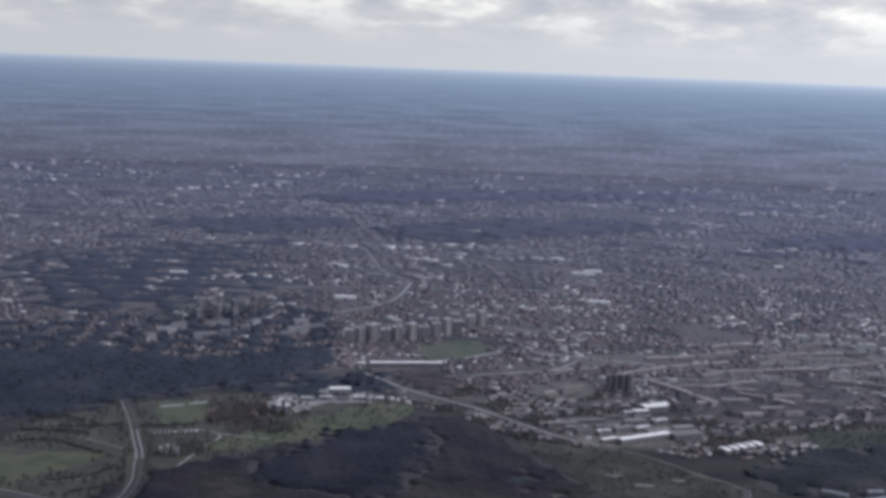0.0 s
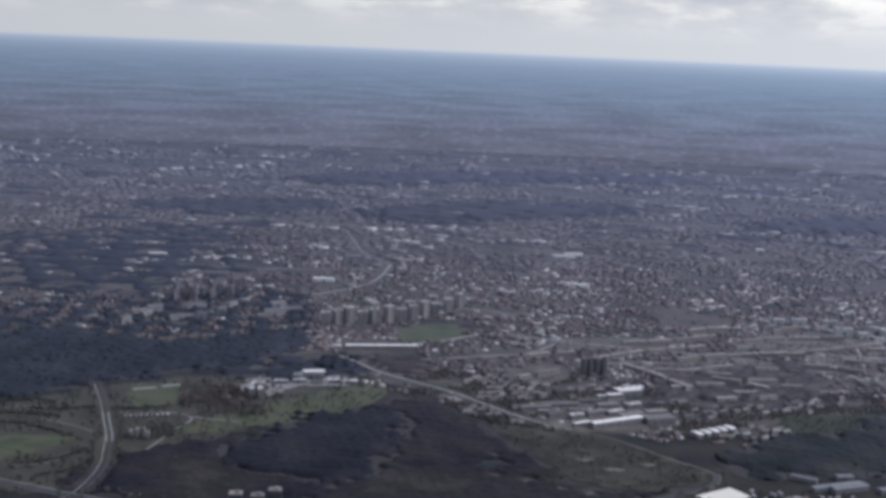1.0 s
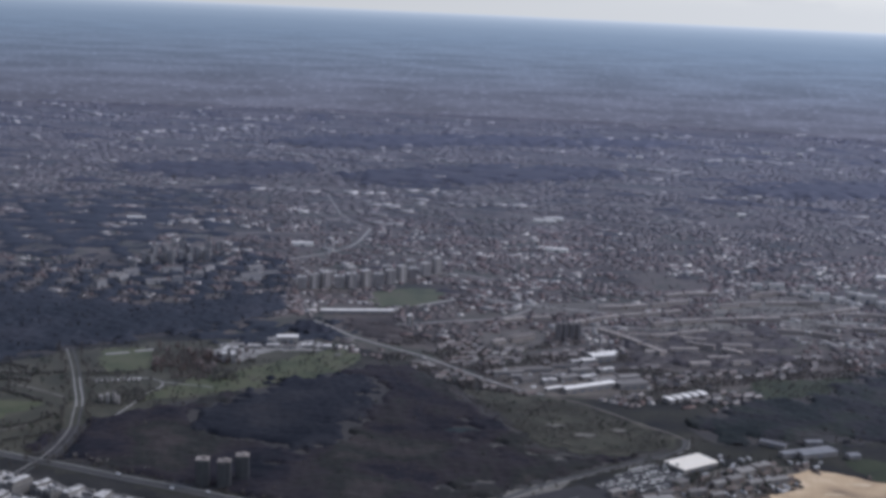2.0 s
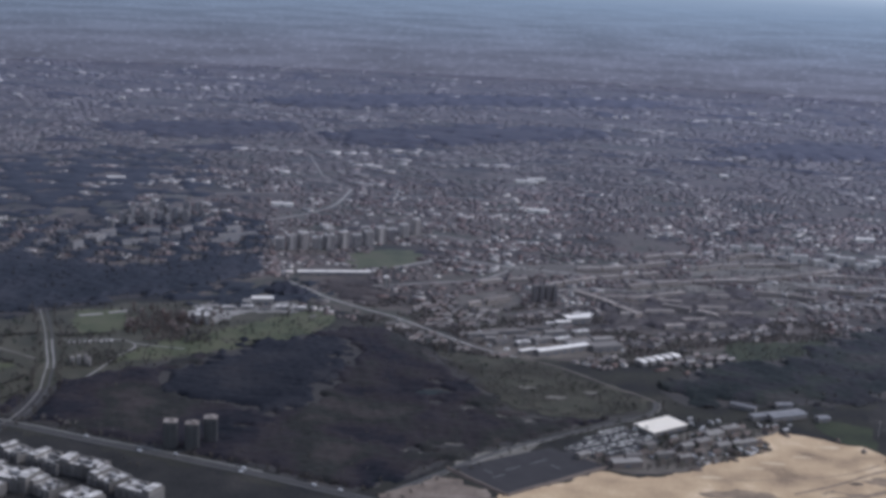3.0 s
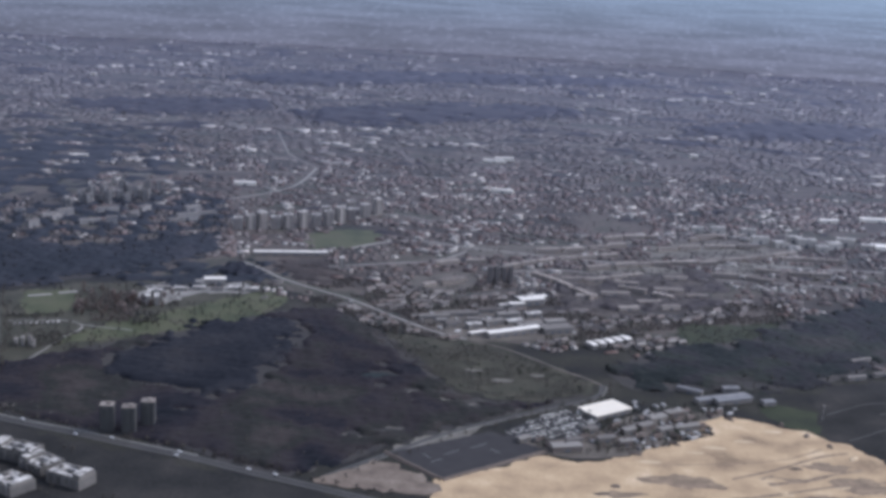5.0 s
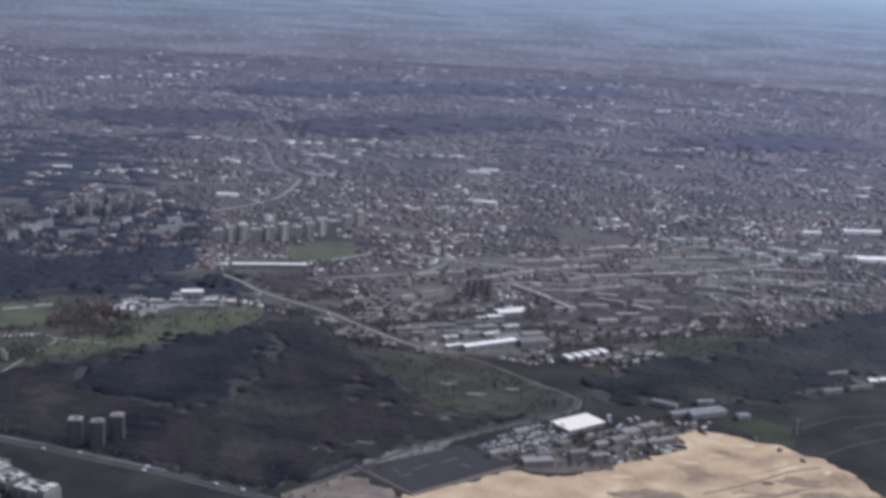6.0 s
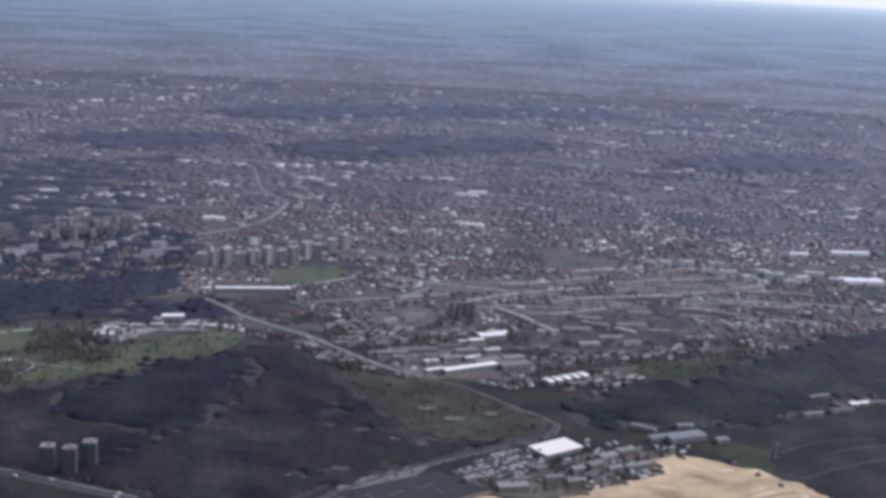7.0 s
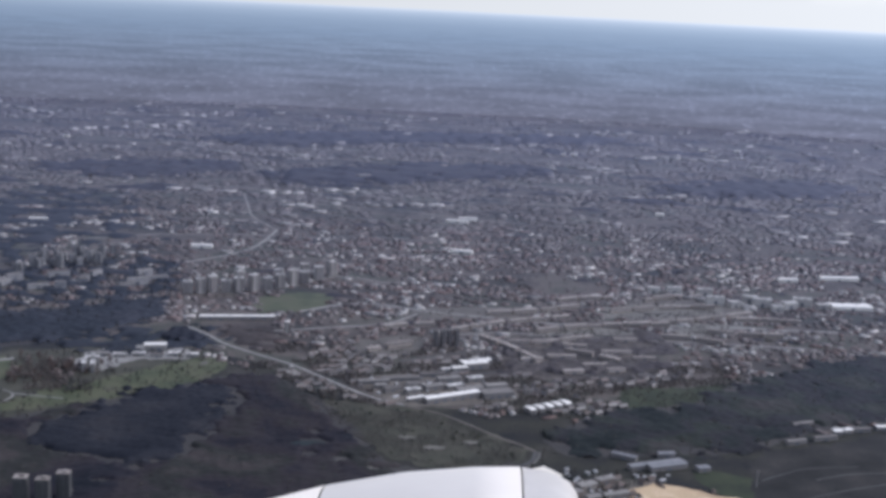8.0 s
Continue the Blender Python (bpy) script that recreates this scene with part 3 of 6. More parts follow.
def make_backdrop():
    """The last land before the horizon: a glowing ring wall with far land and blue haze painted on."""
    mat = bpy.data.materials.new("painted_far_haze")
    mat.use_nodes = True
    nt = mat.node_tree
    nt.nodes.clear()
    N, L = nt.nodes.new, nt.links.new
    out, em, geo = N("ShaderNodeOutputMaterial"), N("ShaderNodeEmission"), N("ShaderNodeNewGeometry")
    sep = N("ShaderNodeSeparateXYZ"); L(geo.outputs["Position"], sep.inputs[0])

    def ranged(value, a, b, lo, hi):
        node = N("ShaderNodeMapRange")
        for k, v in enumerate((a, b, lo, hi)):
            node.inputs[k + 1].default_value = v
        L(value, node.inputs[0])
        return node.outputs[0]

    def maths(op, x, y):
        node = N("ShaderNodeMath"); node.operation = op
        for k, v in enumerate((x, y)):
            if isinstance(v, (int, float)):
                node.inputs[k].default_value = v
            else:
                L(v, node.inputs[k])
        return node.outputs[0]

    # the plain behind, drawn out towards the horizon: its streets and woods crowd together with height
    far = maths("DIVIDE", 400.0, maths("SUBTRACT", 400.0, sep.outputs[2]))
    plain = N("ShaderNodeVectorMath"); plain.operation = "MULTIPLY"
    both = N("ShaderNodeCombineXYZ")
    L(far, both.inputs[0]); L(far, both.inputs[1])
    L(geo.outputs["Position"], plain.inputs[0]); L(both.outputs[0], plain.inputs[1])

    def lumpy(size, detail, rough=0.5):
        node = N("ShaderNodeTexNoise"); node.inputs["Scale"].default_value = 1.0 / size
        node.inputs["Detail"].default_value, node.inputs["Roughness"].default_value = detail, rough
        L(plain.outputs[0], node.inputs["Vector"])
        return node.outputs[0]

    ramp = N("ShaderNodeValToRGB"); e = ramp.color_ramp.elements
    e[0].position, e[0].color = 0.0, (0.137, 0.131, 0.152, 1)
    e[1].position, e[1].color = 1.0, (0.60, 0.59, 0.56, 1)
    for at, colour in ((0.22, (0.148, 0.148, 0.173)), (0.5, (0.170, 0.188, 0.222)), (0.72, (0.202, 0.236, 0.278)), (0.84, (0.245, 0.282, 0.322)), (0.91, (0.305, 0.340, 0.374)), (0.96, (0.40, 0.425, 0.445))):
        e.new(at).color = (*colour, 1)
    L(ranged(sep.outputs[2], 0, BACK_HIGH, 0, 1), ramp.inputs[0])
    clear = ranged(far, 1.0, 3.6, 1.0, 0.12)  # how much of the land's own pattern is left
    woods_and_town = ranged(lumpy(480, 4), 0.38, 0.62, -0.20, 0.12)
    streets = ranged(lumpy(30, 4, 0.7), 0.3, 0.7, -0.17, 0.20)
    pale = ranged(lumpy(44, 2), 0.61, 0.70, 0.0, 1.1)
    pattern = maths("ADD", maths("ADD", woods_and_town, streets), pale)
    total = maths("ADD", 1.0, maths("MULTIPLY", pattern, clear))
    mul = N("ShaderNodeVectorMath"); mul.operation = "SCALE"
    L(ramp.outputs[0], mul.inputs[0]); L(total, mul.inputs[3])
    # glow painted brighter towards the sun's side
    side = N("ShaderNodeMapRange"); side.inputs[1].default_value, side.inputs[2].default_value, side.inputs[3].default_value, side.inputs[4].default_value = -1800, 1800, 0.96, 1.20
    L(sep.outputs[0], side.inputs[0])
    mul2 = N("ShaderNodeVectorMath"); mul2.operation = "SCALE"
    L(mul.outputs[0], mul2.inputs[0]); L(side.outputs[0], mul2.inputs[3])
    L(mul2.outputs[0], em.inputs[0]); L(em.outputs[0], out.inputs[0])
    bm = bmesh.new()
    rows = []
    for k in range(193):
        a = k * math.tau / 192
        c, s = math.cos(a), math.sin(a)
        h = BACK_HIGH - 2 + 2 * noise.noise((c * 9, s * 9, 0)) + 1.5 * noise.noise((c * 40, s * 40, 2))
        rows.append([bm.verts.new((r * c, r * s, z)) for r, z in ((4560, -2), (4640, h * 0.25), (4720, h * 0.55), (4790, h * 0.85), (4830, h))])
    for a, b in zip(rows, rows[1:]):
        for k in range(4):
            bm.faces.new((a[k], b[k], b[k + 1], a[k + 1]))
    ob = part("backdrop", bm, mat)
    return tagged(ob, "glowing backdrop with hazy blue land painted up to the horizon", "backdrop", kind="structure")


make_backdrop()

_level = 0.0
for name, pts, z, mat, label, cat in (
    ("scrub_land", NEAR_LAND, 0.01, M_SCRUB, "dark open land of scrub and dry grass", "ground"),
    ("park", PARK, 0.04, M_OLIVE, "dull olive parkland with hedges and trees", "park"),
    ("field", FIELD_WEST, 0.10, M_GRASS, "mown green field beside brown woods", "field"),
    ("meadow", MEADOW, 0.10, M_GRASS, "green meadow along the dark wood", "meadow"),
    ("field", FIELD_FAR, 0.10, M_GRASS, "green sports field below apartment towers", "field"),
    ("field", FIELD_EAST, 0.10, M_DULLGRASS, "dull green field before the dark wood", "field"),
    ("field", FIELD_SAND, 0.10, M_DULLGRASS, "green strip beside the bare sand", "field"),
    ("rough_field", FIELD_ROAD, 0.14, M_OLIVE, "olive rough grass with low scrub", "field"),
    ("field", FIELD_GATE, 0.10, M_GRASS, "bright green field beside the curved road", "field"),
    ("field", PARK_EDGE, 0.10, M_OLIVE, "rough grass with hedges", "field"),
    ("sand", SAND, 0.22, M_SAND, "bare tan sand of a building ground", "sand"),
    ("dark_field", SOUTH_FIELD, 0.03, M_DARKFIELD, "dark bare field south of the highway", "field"),
    ("dark_field", DARK_FIELD, 0.10, M_DARKFIELD, "dark ploughed field beside the highway", "field"),
    ("plain", PLAIN_EAST, 0.10, M_DARKFIELD, "dark grey open ground", "field"),
    ("yard", YARD, 0.10, M_GRAVEL, "grey yard around the industrial sheds", "yard"),
    ("forecourt", FORECOURT, 0.12, M_CONCRETE, "pale concrete forecourt round white halls", "yard"),
    ("bank", BANK, 0.10, M_DRYBANK, "smooth grey brown bank of dry grass", "bank"),
    ("bank", BANK_B, 0.10, M_DRYBANK, "smooth grey brown bank of dry grass", "bank"),
    ("bank", BANK_C, 0.10, M_DRYBANK, "smooth grey brown bank of dry grass", "bank"),
    ("bank", BANK_D, 0.10, M_PALEBANK, "pale grey green grassy bank in the town", "bank"),
    ("bank", BANK_E, 0.10, M_PALEBANK, "pale grey green grassy bank in the town", "bank"),
    ("bank", BANK_F, 0.10, M_PALEBANK, "pale grey green grassy bank in the town", "bank"),
    ("bare_earth", BARE_EARTH, 0.30, M_PALEEARTH, "bare pale brown earth beside the dark lot", "ground"),
    ("verge", LOT_VERGE, 0.10, M_PALEBANK, "dull grey green verge above the dark lot", "verge"),
    ("yard", HALL_YARD, 0.10, M_GRAVEL, "grey brown yard between the workshops", "yard"),
    ("wood_floor", WOOD_MIDDLE, 0.06, M_WOODFLOOR, "dark leaf litter under bare trees", "ground"),
    ("wood_floor", WOOD_EAST, 0.06, M_WOODFLOOR, "dark leaf litter under bare trees", "ground"),
    ("wood_floor", WOOD_WEST, 0.06, M_WOODFLOOR, "dark leaf litter under evergreen trees", "ground"),
):
    _level += 0.006
    land(name, pts, z + _level, mat, label, cat, ragged=2.0 if name == "yard" else 6.0 if name == "sand" else 9.0)
tagged(part("car_park", patch(DARK_LOT, 0.42, 0.0, 400), M_ASPHALT), "empty dark asphalt lot with an earth rim", "car park", kind="structure")
tagged(part("car_park", patch(CAR_PARK, 0.40, 1.0), M_ASPHALT), "asphalt car park full of vehicles", "car park", kind="structure")

STREET_LINES = [[(81, 1538), (153, 1570), (224, 1574), (363, 1570), (546, 1566)], [(321, 1724), (441, 1703), (613, 1711)], [(45, 1427), (140, 1482), (273, 1477), (347, 1450)],
                [(-113, 1530), (-38, 1562), (20, 1590), (62, 1652)], [(135, 1390), (200, 1415), (295, 1398)]]


def long_streets():
    """Streets across the town, mostly side to side, one behind the other."""
    rng = random.Random(77)
    y = 1760.0
    while y < 4450:
        half = 0.40 * y + 100
        x0, x1 = rng.uniform(-half, -0.1 * half), rng.uniform(0.1 * half, half)
        slope, n = rng.uniform(-0.18, 0.18), 7
        STREET_LINES.append([(x0 + (x1 - x0) * k / (n - 1), y + slope * (x0 + (x1 - x0) * k / (n - 1)) + rng.uniform(-30, 30)) for k in range(n)])
        y += rng.uniform(50, 110)


long_streets()
for line, width, side, mat, label in (
    (MAIN_ROAD[:8], 3.2, 0, M_ROAD, "pale straight road along the wood"), (MAIN_ROAD[7:], 3.0, 0, M_GRAVEL, "dull gravel road past the sheds"), (HALL_ROAD, 4.5, 0, M_LANE, "grey road leading to the white hall"), (HALL_ROAD, 0.8, 4.0, M_CONCRETE, "pale verge of the hall road"),
    (HIGHWAY, 4.2, 3.0, M_LANE, "grey carriageway of the highway"), (HIGHWAY, 4.2, -2.6, M_LANE, "grey carriageway of the highway"), (HIGHWAY[:7], 1.0, 6.4, M_ROAD, "pale verge along the highway"),
    (LEFT_ROAD, 1.8, 3.4, M_LANE, "curved grey road between bare trees"), (LEFT_ROAD, 1.1, -3.0, M_CONCRETE, "curved road between bare trees"),
    (PARK_PATH, 2.0, 0, M_CONCRETE, "pale winding path"), (PALE_STRIP, 5.0, 0, M_ROAD, "pale paved strip along the park"), (PALE_STRIP_B, 6.0, 0, M_ROAD, "pale paved strip along the park"), (MEADOW_PATH, 2.0, 0, M_CONCRETE, "pale path along the meadow"), (FAR_ROAD[:4], 3.0, 0, M_CONCRETE, "grey far street through the town"), (FAR_ROAD[3:], 4.0, 0, M_ROAD, "pale bending road through the town"), (TOWN_ROAD, 5.0, 0, M_ROAD, "pale town road"),
):
    tagged(part("road", ribbon(smooth_line(line, 8), width, 0.30, side, 0.25, 0.4), mat), label, "road", kind="structure")
for _side in (2.9, -2.6):
    tagged(part("road", ribbon(smooth_line(LEFT_BRIDGE, 6), 1.5, 0.45, _side, 0.3, 0.3), M_ROAD), "pale stretch of the curved road", "road", kind="structure")
for _pts in PARK_TRACKS:
    tagged(part("track", ribbon(smooth_line(_pts, 6), 3.0, 0.33, 0, 0.8, 0.2), M_PALEBANK), "dull pale track between hedges", "track", kind="structure")
for _k, _pts in enumerate(STREET_LINES):
    tagged(part("street", ribbon(smooth_line(_pts, 14), 4.0 if _k < 5 else 3.2 + max(0.0, _pts[0][1] - 2400) * 0.002, 0.31 + 0.004 * _k, 0, 0.5, 0.5), M_LANE if _k % 3 else M_CONCRETE), "long grey street between the houses", "street", kind="structure")

for _k, (_x, _y, _w, _d) in enumerate(CLEARINGS):
    _ring = [(_x + _w / 2 * math.cos(a * math.tau / 9) * (0.8 + 0.2 * math.sin(a * 5 + _k)), _y + _d / 2 * math.sin(a * math.tau / 9)) for a in range(9)]
    tagged(part("clearing", patch(_ring, 0.36 + 0.005 * _k, 3.0, 2.0), M_PALEBANK), "small pale clearing of dry grass in the wood", "clearing", kind="structure")
tagged(part("pond", patch(POND, 0.35, 2.0), M_POND), "dull teal pond between bare trees", "pond", kind="structure")

# ---- woods ----
GAPS = [[(x - w / 2, y), (x, y + d / 2), (x + w / 2, y), (x, y - d / 2)] for x, y, w, d in CLEARINGS] + [POND]
canopy("bare_woods", WOOD_MIDDLE, 2.8, 3.6, M_CANOPY, "dense bare brown winter wood seen from above", 11, [WOOD_EVERGREEN, FIELD_ROAD] + GAPS, rise=1.3, holes=2.1)
canopy("evergreen_woods", WOOD_EVERGREEN, 2.8, 4.0, M_EVERCANOPY, "dense dark evergreen wood seen from above", 12, rise=1.3, wave=12)
canopy("bare_woods", WOOD_EAST, 3.0, 3.8, M_EASTCANOPY, "dense dark winter wood seen from above", 13, rise=1.2, wave=9, holes=2.2)
canopy("evergreen_woods", WOOD_WEST, 4.0, 5.0, M_WESTCANOPY, "dense dark evergreen wood behind the park", 14, rise=2.0, wave=9)
canopy("evergreen_woods", WOOD_UPPER, 5.0, 3.8, M_WESTCANOPY, "dark trees between the western apartment blocks", 18, [WOOD_WEST], wave=14, holes=0.6)
def high_wood(p):
    """The wooded slope, broken by clearings with houses and thinning out towards the town."""
    return lumps(p, 70, 33) + 0.4 * lumps(p, 28, 34) < 0.75 - 1.5 * np.clip((p[:, 0] + 560) / 260, 0, 1)


canopy("evergreen_woods", WOOD_HIGH, 7.0, 4.2, M_WESTCANOPY, "dark wooded slope between far houses", 26, [WOOD_UPPER], wave=60, where=high_wood)
canopy("evergreen_woods", ROAD_TREES, 3.5, 3.8, M_WESTCANOPY, "dark trees where the pale road meets the park", 27, [WOOD_WEST], wave=9, holes=1.0)
canopy("bare_woods", HILL, 3.2, 3.6, M_HILLCANOPY, "purple grey bare trees on the slope below the town", 19, [BANK_F] , rise=3.0, wave=12, holes=0.75)
canopy("evergreen_woods", ROAD_CLUMP, 3.0, 6.0, M_EVERCANOPY, "dark oval clump of trees at the end of the pale road", 21, rise=1.4, wave=3)
canopy("scrub", ROAD_SCRUB, 3.0, 2.4, M_RUSSETCANOPY, "brown scrub between the pale road and the houses", 22, rise=2.0, wave=7, holes=1.0)
canopy("scrub", WOOD_SOUTH_EAST, 2.8, 2.2, M_EASTCANOPY, "low dark scrub between the wood and the sheds", 72, [WOOD_EAST], rise=2.0, wave=8, holes=0.7)
woods("scrub", FIELD_ROAD, 2.5, 2.8, 1.3, [M_BARE, M_BARK], "low dark scrub on the rough grass", TREES, 71, keep_out=GAPS, thin=0.55)
woods("wood_trees", WOOD_MIDDLE, 17.0, 3.6, 4.6, [M_BARE, M_BARK], "bare trees standing out of the brown wood", TREES, 11, keep_out=[WOOD_EVERGREEN, FIELD_ROAD] + GAPS, thin=0.3)
woods("wood_trees", WOOD_EAST, 17.0, 3.8, 4.8, [M_BARE, M_BARK], "bare trees standing out of the dark wood", TREES, 13, thin=0.3)
woods("wood_trees", WOOD_WEST, 19.0, 5.0, 6.4, [M_EVER, M_BARK], "dark trees standing out of the evergreen wood", TREES, 14)
woods("wood_trees", WOOD_UPPER, 17.0, 6.0, 6.5, [M_EVER, M_BARK], "dark trees between the western apartment blocks", TREES, 19)
woods("bank_trees", BANK, 9.0, 4.0, 3.0, [M_TOWNTREE, M_BARK], "bare scrub on the grey bank", TREES, 20, thin=-0.4)
woods("bank_trees", BANK_B, 9.0, 4.0, 3.0, [M_TOWNTREE, M_BARK], "bare scrub on the grey bank", TREES, 21, thin=-0.4)
woods("bank_trees", BANK_C, 9.0, 4.0, 3.0, [M_TOWNTREE, M_BARK], "bare scrub on the grey bank", TREES, 22, thin=-0.4)
for _p, _s in ((BANK_D, 81), (BANK_E, 82), (BANK_F, 83)):
    woods("bank_trees", _p, 7.0, 4.4, 3.0, [M_TOWNTREE, M_BARK], "bare scrub on the pale bank", TREES, _s, thin=0.1)
for _k, _pts in enumerate(HEDGES):
    _rng = np.random.RandomState(300 + _k)
    _c = np.array([(q.x, q.y) for q in smooth_line(_pts, 1.6)])
    _c = np.concatenate([_c, _c]) + _rng.uniform(-2.4, 2.4, (2 * len(_c), 2))
    _w = _rng.uniform(2.4, 4.6, len(_c))
    tagged(scatter("hedge", TREES[_k % len(TREES)], np.stack([_c[:, 0], _c[:, 1], 0 * _w - 0.2, _rng.uniform(0, 6.28, len(_c)), _w, _w, _w * 0.8], 1), [M_HEDGE, M_BARK]), "dark grey brown hedge between small fields", "hedge", kind="stuff")
woods("brown_trees", [(-370, 1343), (-336, 1363), (-310, 1373), (-297, 1317), (-290, 1261), (-326, 1255), (-354, 1286)], 5.0, 5.2, 4.6, [M_RUSSET, M_BARK], "dense brown bare trees between small houses", TREES, 88, thin=1.0)
woods("clump_trees", ROUND_CLUMP, 4.6, 5.4, 5.2, [M_HEDGE, M_BARK], "round clump of dark bare trees at the meadow", TREES, 86, thin=2.0)
woods("clump_trees", BROWN_MOUND, 4.6, 5.0, 4.4, [M_HEDGE, M_BARK], "dark brown trees beside the winding path", TREES, 87, thin=2.0)
woods("park_trees", PARK, 9.0, 4.5, 5.0, [M_BARE, M_BARK], "bare brown trees and hedges of the park", TREES, 23, [MEADOW, FIELD_WEST, FIELD_GATE, WOOD_MIDDLE], thin=0.15)
woods("field_scrub", FIELD_EAST, 5.0, 3.4, 2.2, [M_BARE, M_BARK], "bare scrub on the dull green field", TREES, 35, thin=0.3)
woods("meadow_trees", MEADOW, 9.0, 3.2, 3.4, [M_BARE, M_BARK], "bare shrubs and hedges on the meadow", TREES, 28, thin=0.16)
for _p, _s in ((WOOD_FAR_NORTH, 29), (WOOD_FAR, 15), (WOOD_FAR_EAST, 16), (WOOD_FAR_WEST, 17)):
    canopy("far_woods", _p, 9.0, 7.0, M_FARCANOPY, "dark far wood among houses", _s, rise=0.8, wave=34, holes=1.6)

# ---- town ----
def copse(p):
    """Bands of trees through the town."""
    q = p * np.array([0.38, 1.0])
    far = (lumps(q, 170, 51) + 0.6 * lumps(q, 55, 52) + 0.25 * lumps(p, 30, 53) > 0.80) & (p[:, 1] > 2550) & (p[:, 1] < 4350)
    close = (lumps(q, 62, 56) + 0.5 * lumps(p, 34, 57) > 1.0) & (p[:, 1] > 1480) & (p[:, 1] <= 2600) & (p[:, 0] > -280)
    return far | close


CLEAR = [FIELD_WEST, MEADOW, FIELD_FAR, FIELD_EAST, FIELD_SAND, FIELD_ROAD, FIELD_GATE, PARK_EDGE, SAND, DARK_LOT, CAR_PARK, DARK_FIELD,
         PLAIN_EAST, YARD, BANK, BANK_B, BANK_C, BANK_D, BANK_E, BANK_F, HILL, ROAD_CLUMP, ROAD_SCRUB, WOOD_MIDDLE, WOOD_EAST, WOOD_WEST, ROAD_TREES]
LINES = [(MAIN_ROAD, 9), (HALL_ROAD, 9), (HIGHWAY, 13), (LEFT_ROAD, 12), (PARK_PATH, 6), (FAR_ROAD, 10), (TOWN_ROAD, 8)] + [(_l, 9) for _l in STREET_LINES]
TAKEN = []  # outlines of the large buildings, as centre and radius


def open_land(p):
    ok = np.ones(len(p), bool)
    for poly in CLEAR:
        ok &= ~inside(p, poly)
    for line, d in LINES:
        ok &= ~near_line(p, line, d)
    for x, y, r in TAKEN:
        ok &= np.hypot(p[:, 0] - x, p[:, 1] - y) > r
    return ok


def in_town(p):
    """The built-up land ahead, beyond the woods and fields."""
    x, y = p[:, 0], p[:, 1]
    return (np.abs(x) < 0.40 * y + 140) & (y > 1240) & (y < 4640) & (np.hypot(x, y) < 4600) & ((y > 1330 - 0.35 * x) | (x > 60)) & ~((x < -195) & (y < 1545))


canopy("town_copses", [(-620, 1480), (620, 1480), (1350, 3300), (1800, 4560), (-1800, 4560), (-1350, 3300)], 8.0, 5.0, M_FARCANOPY, "dark bands of trees between the houses", 61, CLEAR, rise=1.4,
       where=lambda p: copse(p) & open_land(p))


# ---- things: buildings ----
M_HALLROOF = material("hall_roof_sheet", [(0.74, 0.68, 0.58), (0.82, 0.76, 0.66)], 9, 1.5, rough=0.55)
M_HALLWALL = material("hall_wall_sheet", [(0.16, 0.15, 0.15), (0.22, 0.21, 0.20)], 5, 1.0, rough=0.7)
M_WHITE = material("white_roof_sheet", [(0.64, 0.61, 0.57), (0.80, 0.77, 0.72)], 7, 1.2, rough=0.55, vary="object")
M_GREYROOF = material("grey_roof_felt", [(0.105, 0.095, 0.090), (0.165, 0.152, 0.144), (0.25, 0.235, 0.22)], 7, 1.2, rough=0.8, vary="object")
# pale concrete, darkened to put cloud shade into the colour
M_TOWER = material("cloud_dimmed_concrete", [(0.22, 0.20, 0.20), (0.29, 0.27, 0.26), (0.37, 0.35, 0.335)], 6, 1.0, vary="object")
M_PALEBLOCK = material("pale_block_render", [(0.34, 0.32, 0.30), (0.45, 0.43, 0.405), (0.55, 0.53, 0.50)], 6, 1.0, vary="object")
M_DARKTOWER = material("dark_cladding", [(0.13, 0.12, 0.12), (0.17, 0.16, 0.16)], 5, 1.0, vary="object")
M_WOODTOWER = material("grey_green_cladding", [(0.058, 0.060, 0.062), (0.076, 0.078, 0.078)], 5, 1.0)
# darker, bluer concrete: the cloud shade over the west is in the colour
M_SHADEDBLOCK = material("cloud_shaded_grey_concrete", [(0.18, 0.178, 0.186), (0.24, 0.236, 0.243), (0.31, 0.304, 0.308)], 6, 1.0, vary="object")
M_FLATS = material("flats_render", [(0.095, 0.090, 0.086), (0.14, 0.132, 0.126), (0.21, 0.20, 0.19)], 6, 1.0, vary="object")
M_FLATROOF = material("flats_roof_gravel", [(0.15, 0.145, 0.14), (0.38, 0.365, 0.35), (0.64, 0.62, 0.59)], 6, 1.6, spread=(0.40, 0.60))
M_PIT = material("court_paving", [(0.06, 0.06, 0.065), (0.09, 0.09, 0.09)], 4, 1.0)
M_BRICK = material("house_walls", [(0.145, 0.132, 0.122), (0.21, 0.195, 0.182), (0.165, 0.135, 0.12), (0.34, 0.325, 0.305)], 5, 0.8, vary="object")
M_TILE = material("house_roof_tiles", [(0.090, 0.079, 0.073), (0.125, 0.117, 0.115), (0.125, 0.095, 0.084), (0.25, 0.238, 0.225)], 5, 0.8, rough=0.7, vary="object")
M_PANE = material("dark_window_bands", [(0.09, 0.09, 0.095), (0.14, 0.138, 0.14)], 3, 0.8, rough=0.35)
M_DOOR = material("roller_door", [(0.10, 0.11, 0.13), (0.14, 0.15, 0.17)], 3, 0.5, rough=0.5)
M_GLASSROOF = material("dusty_glass_roof", [(0.13, 0.13, 0.14), (0.22, 0.215, 0.22)], 6, 1.0, rough=0.45)


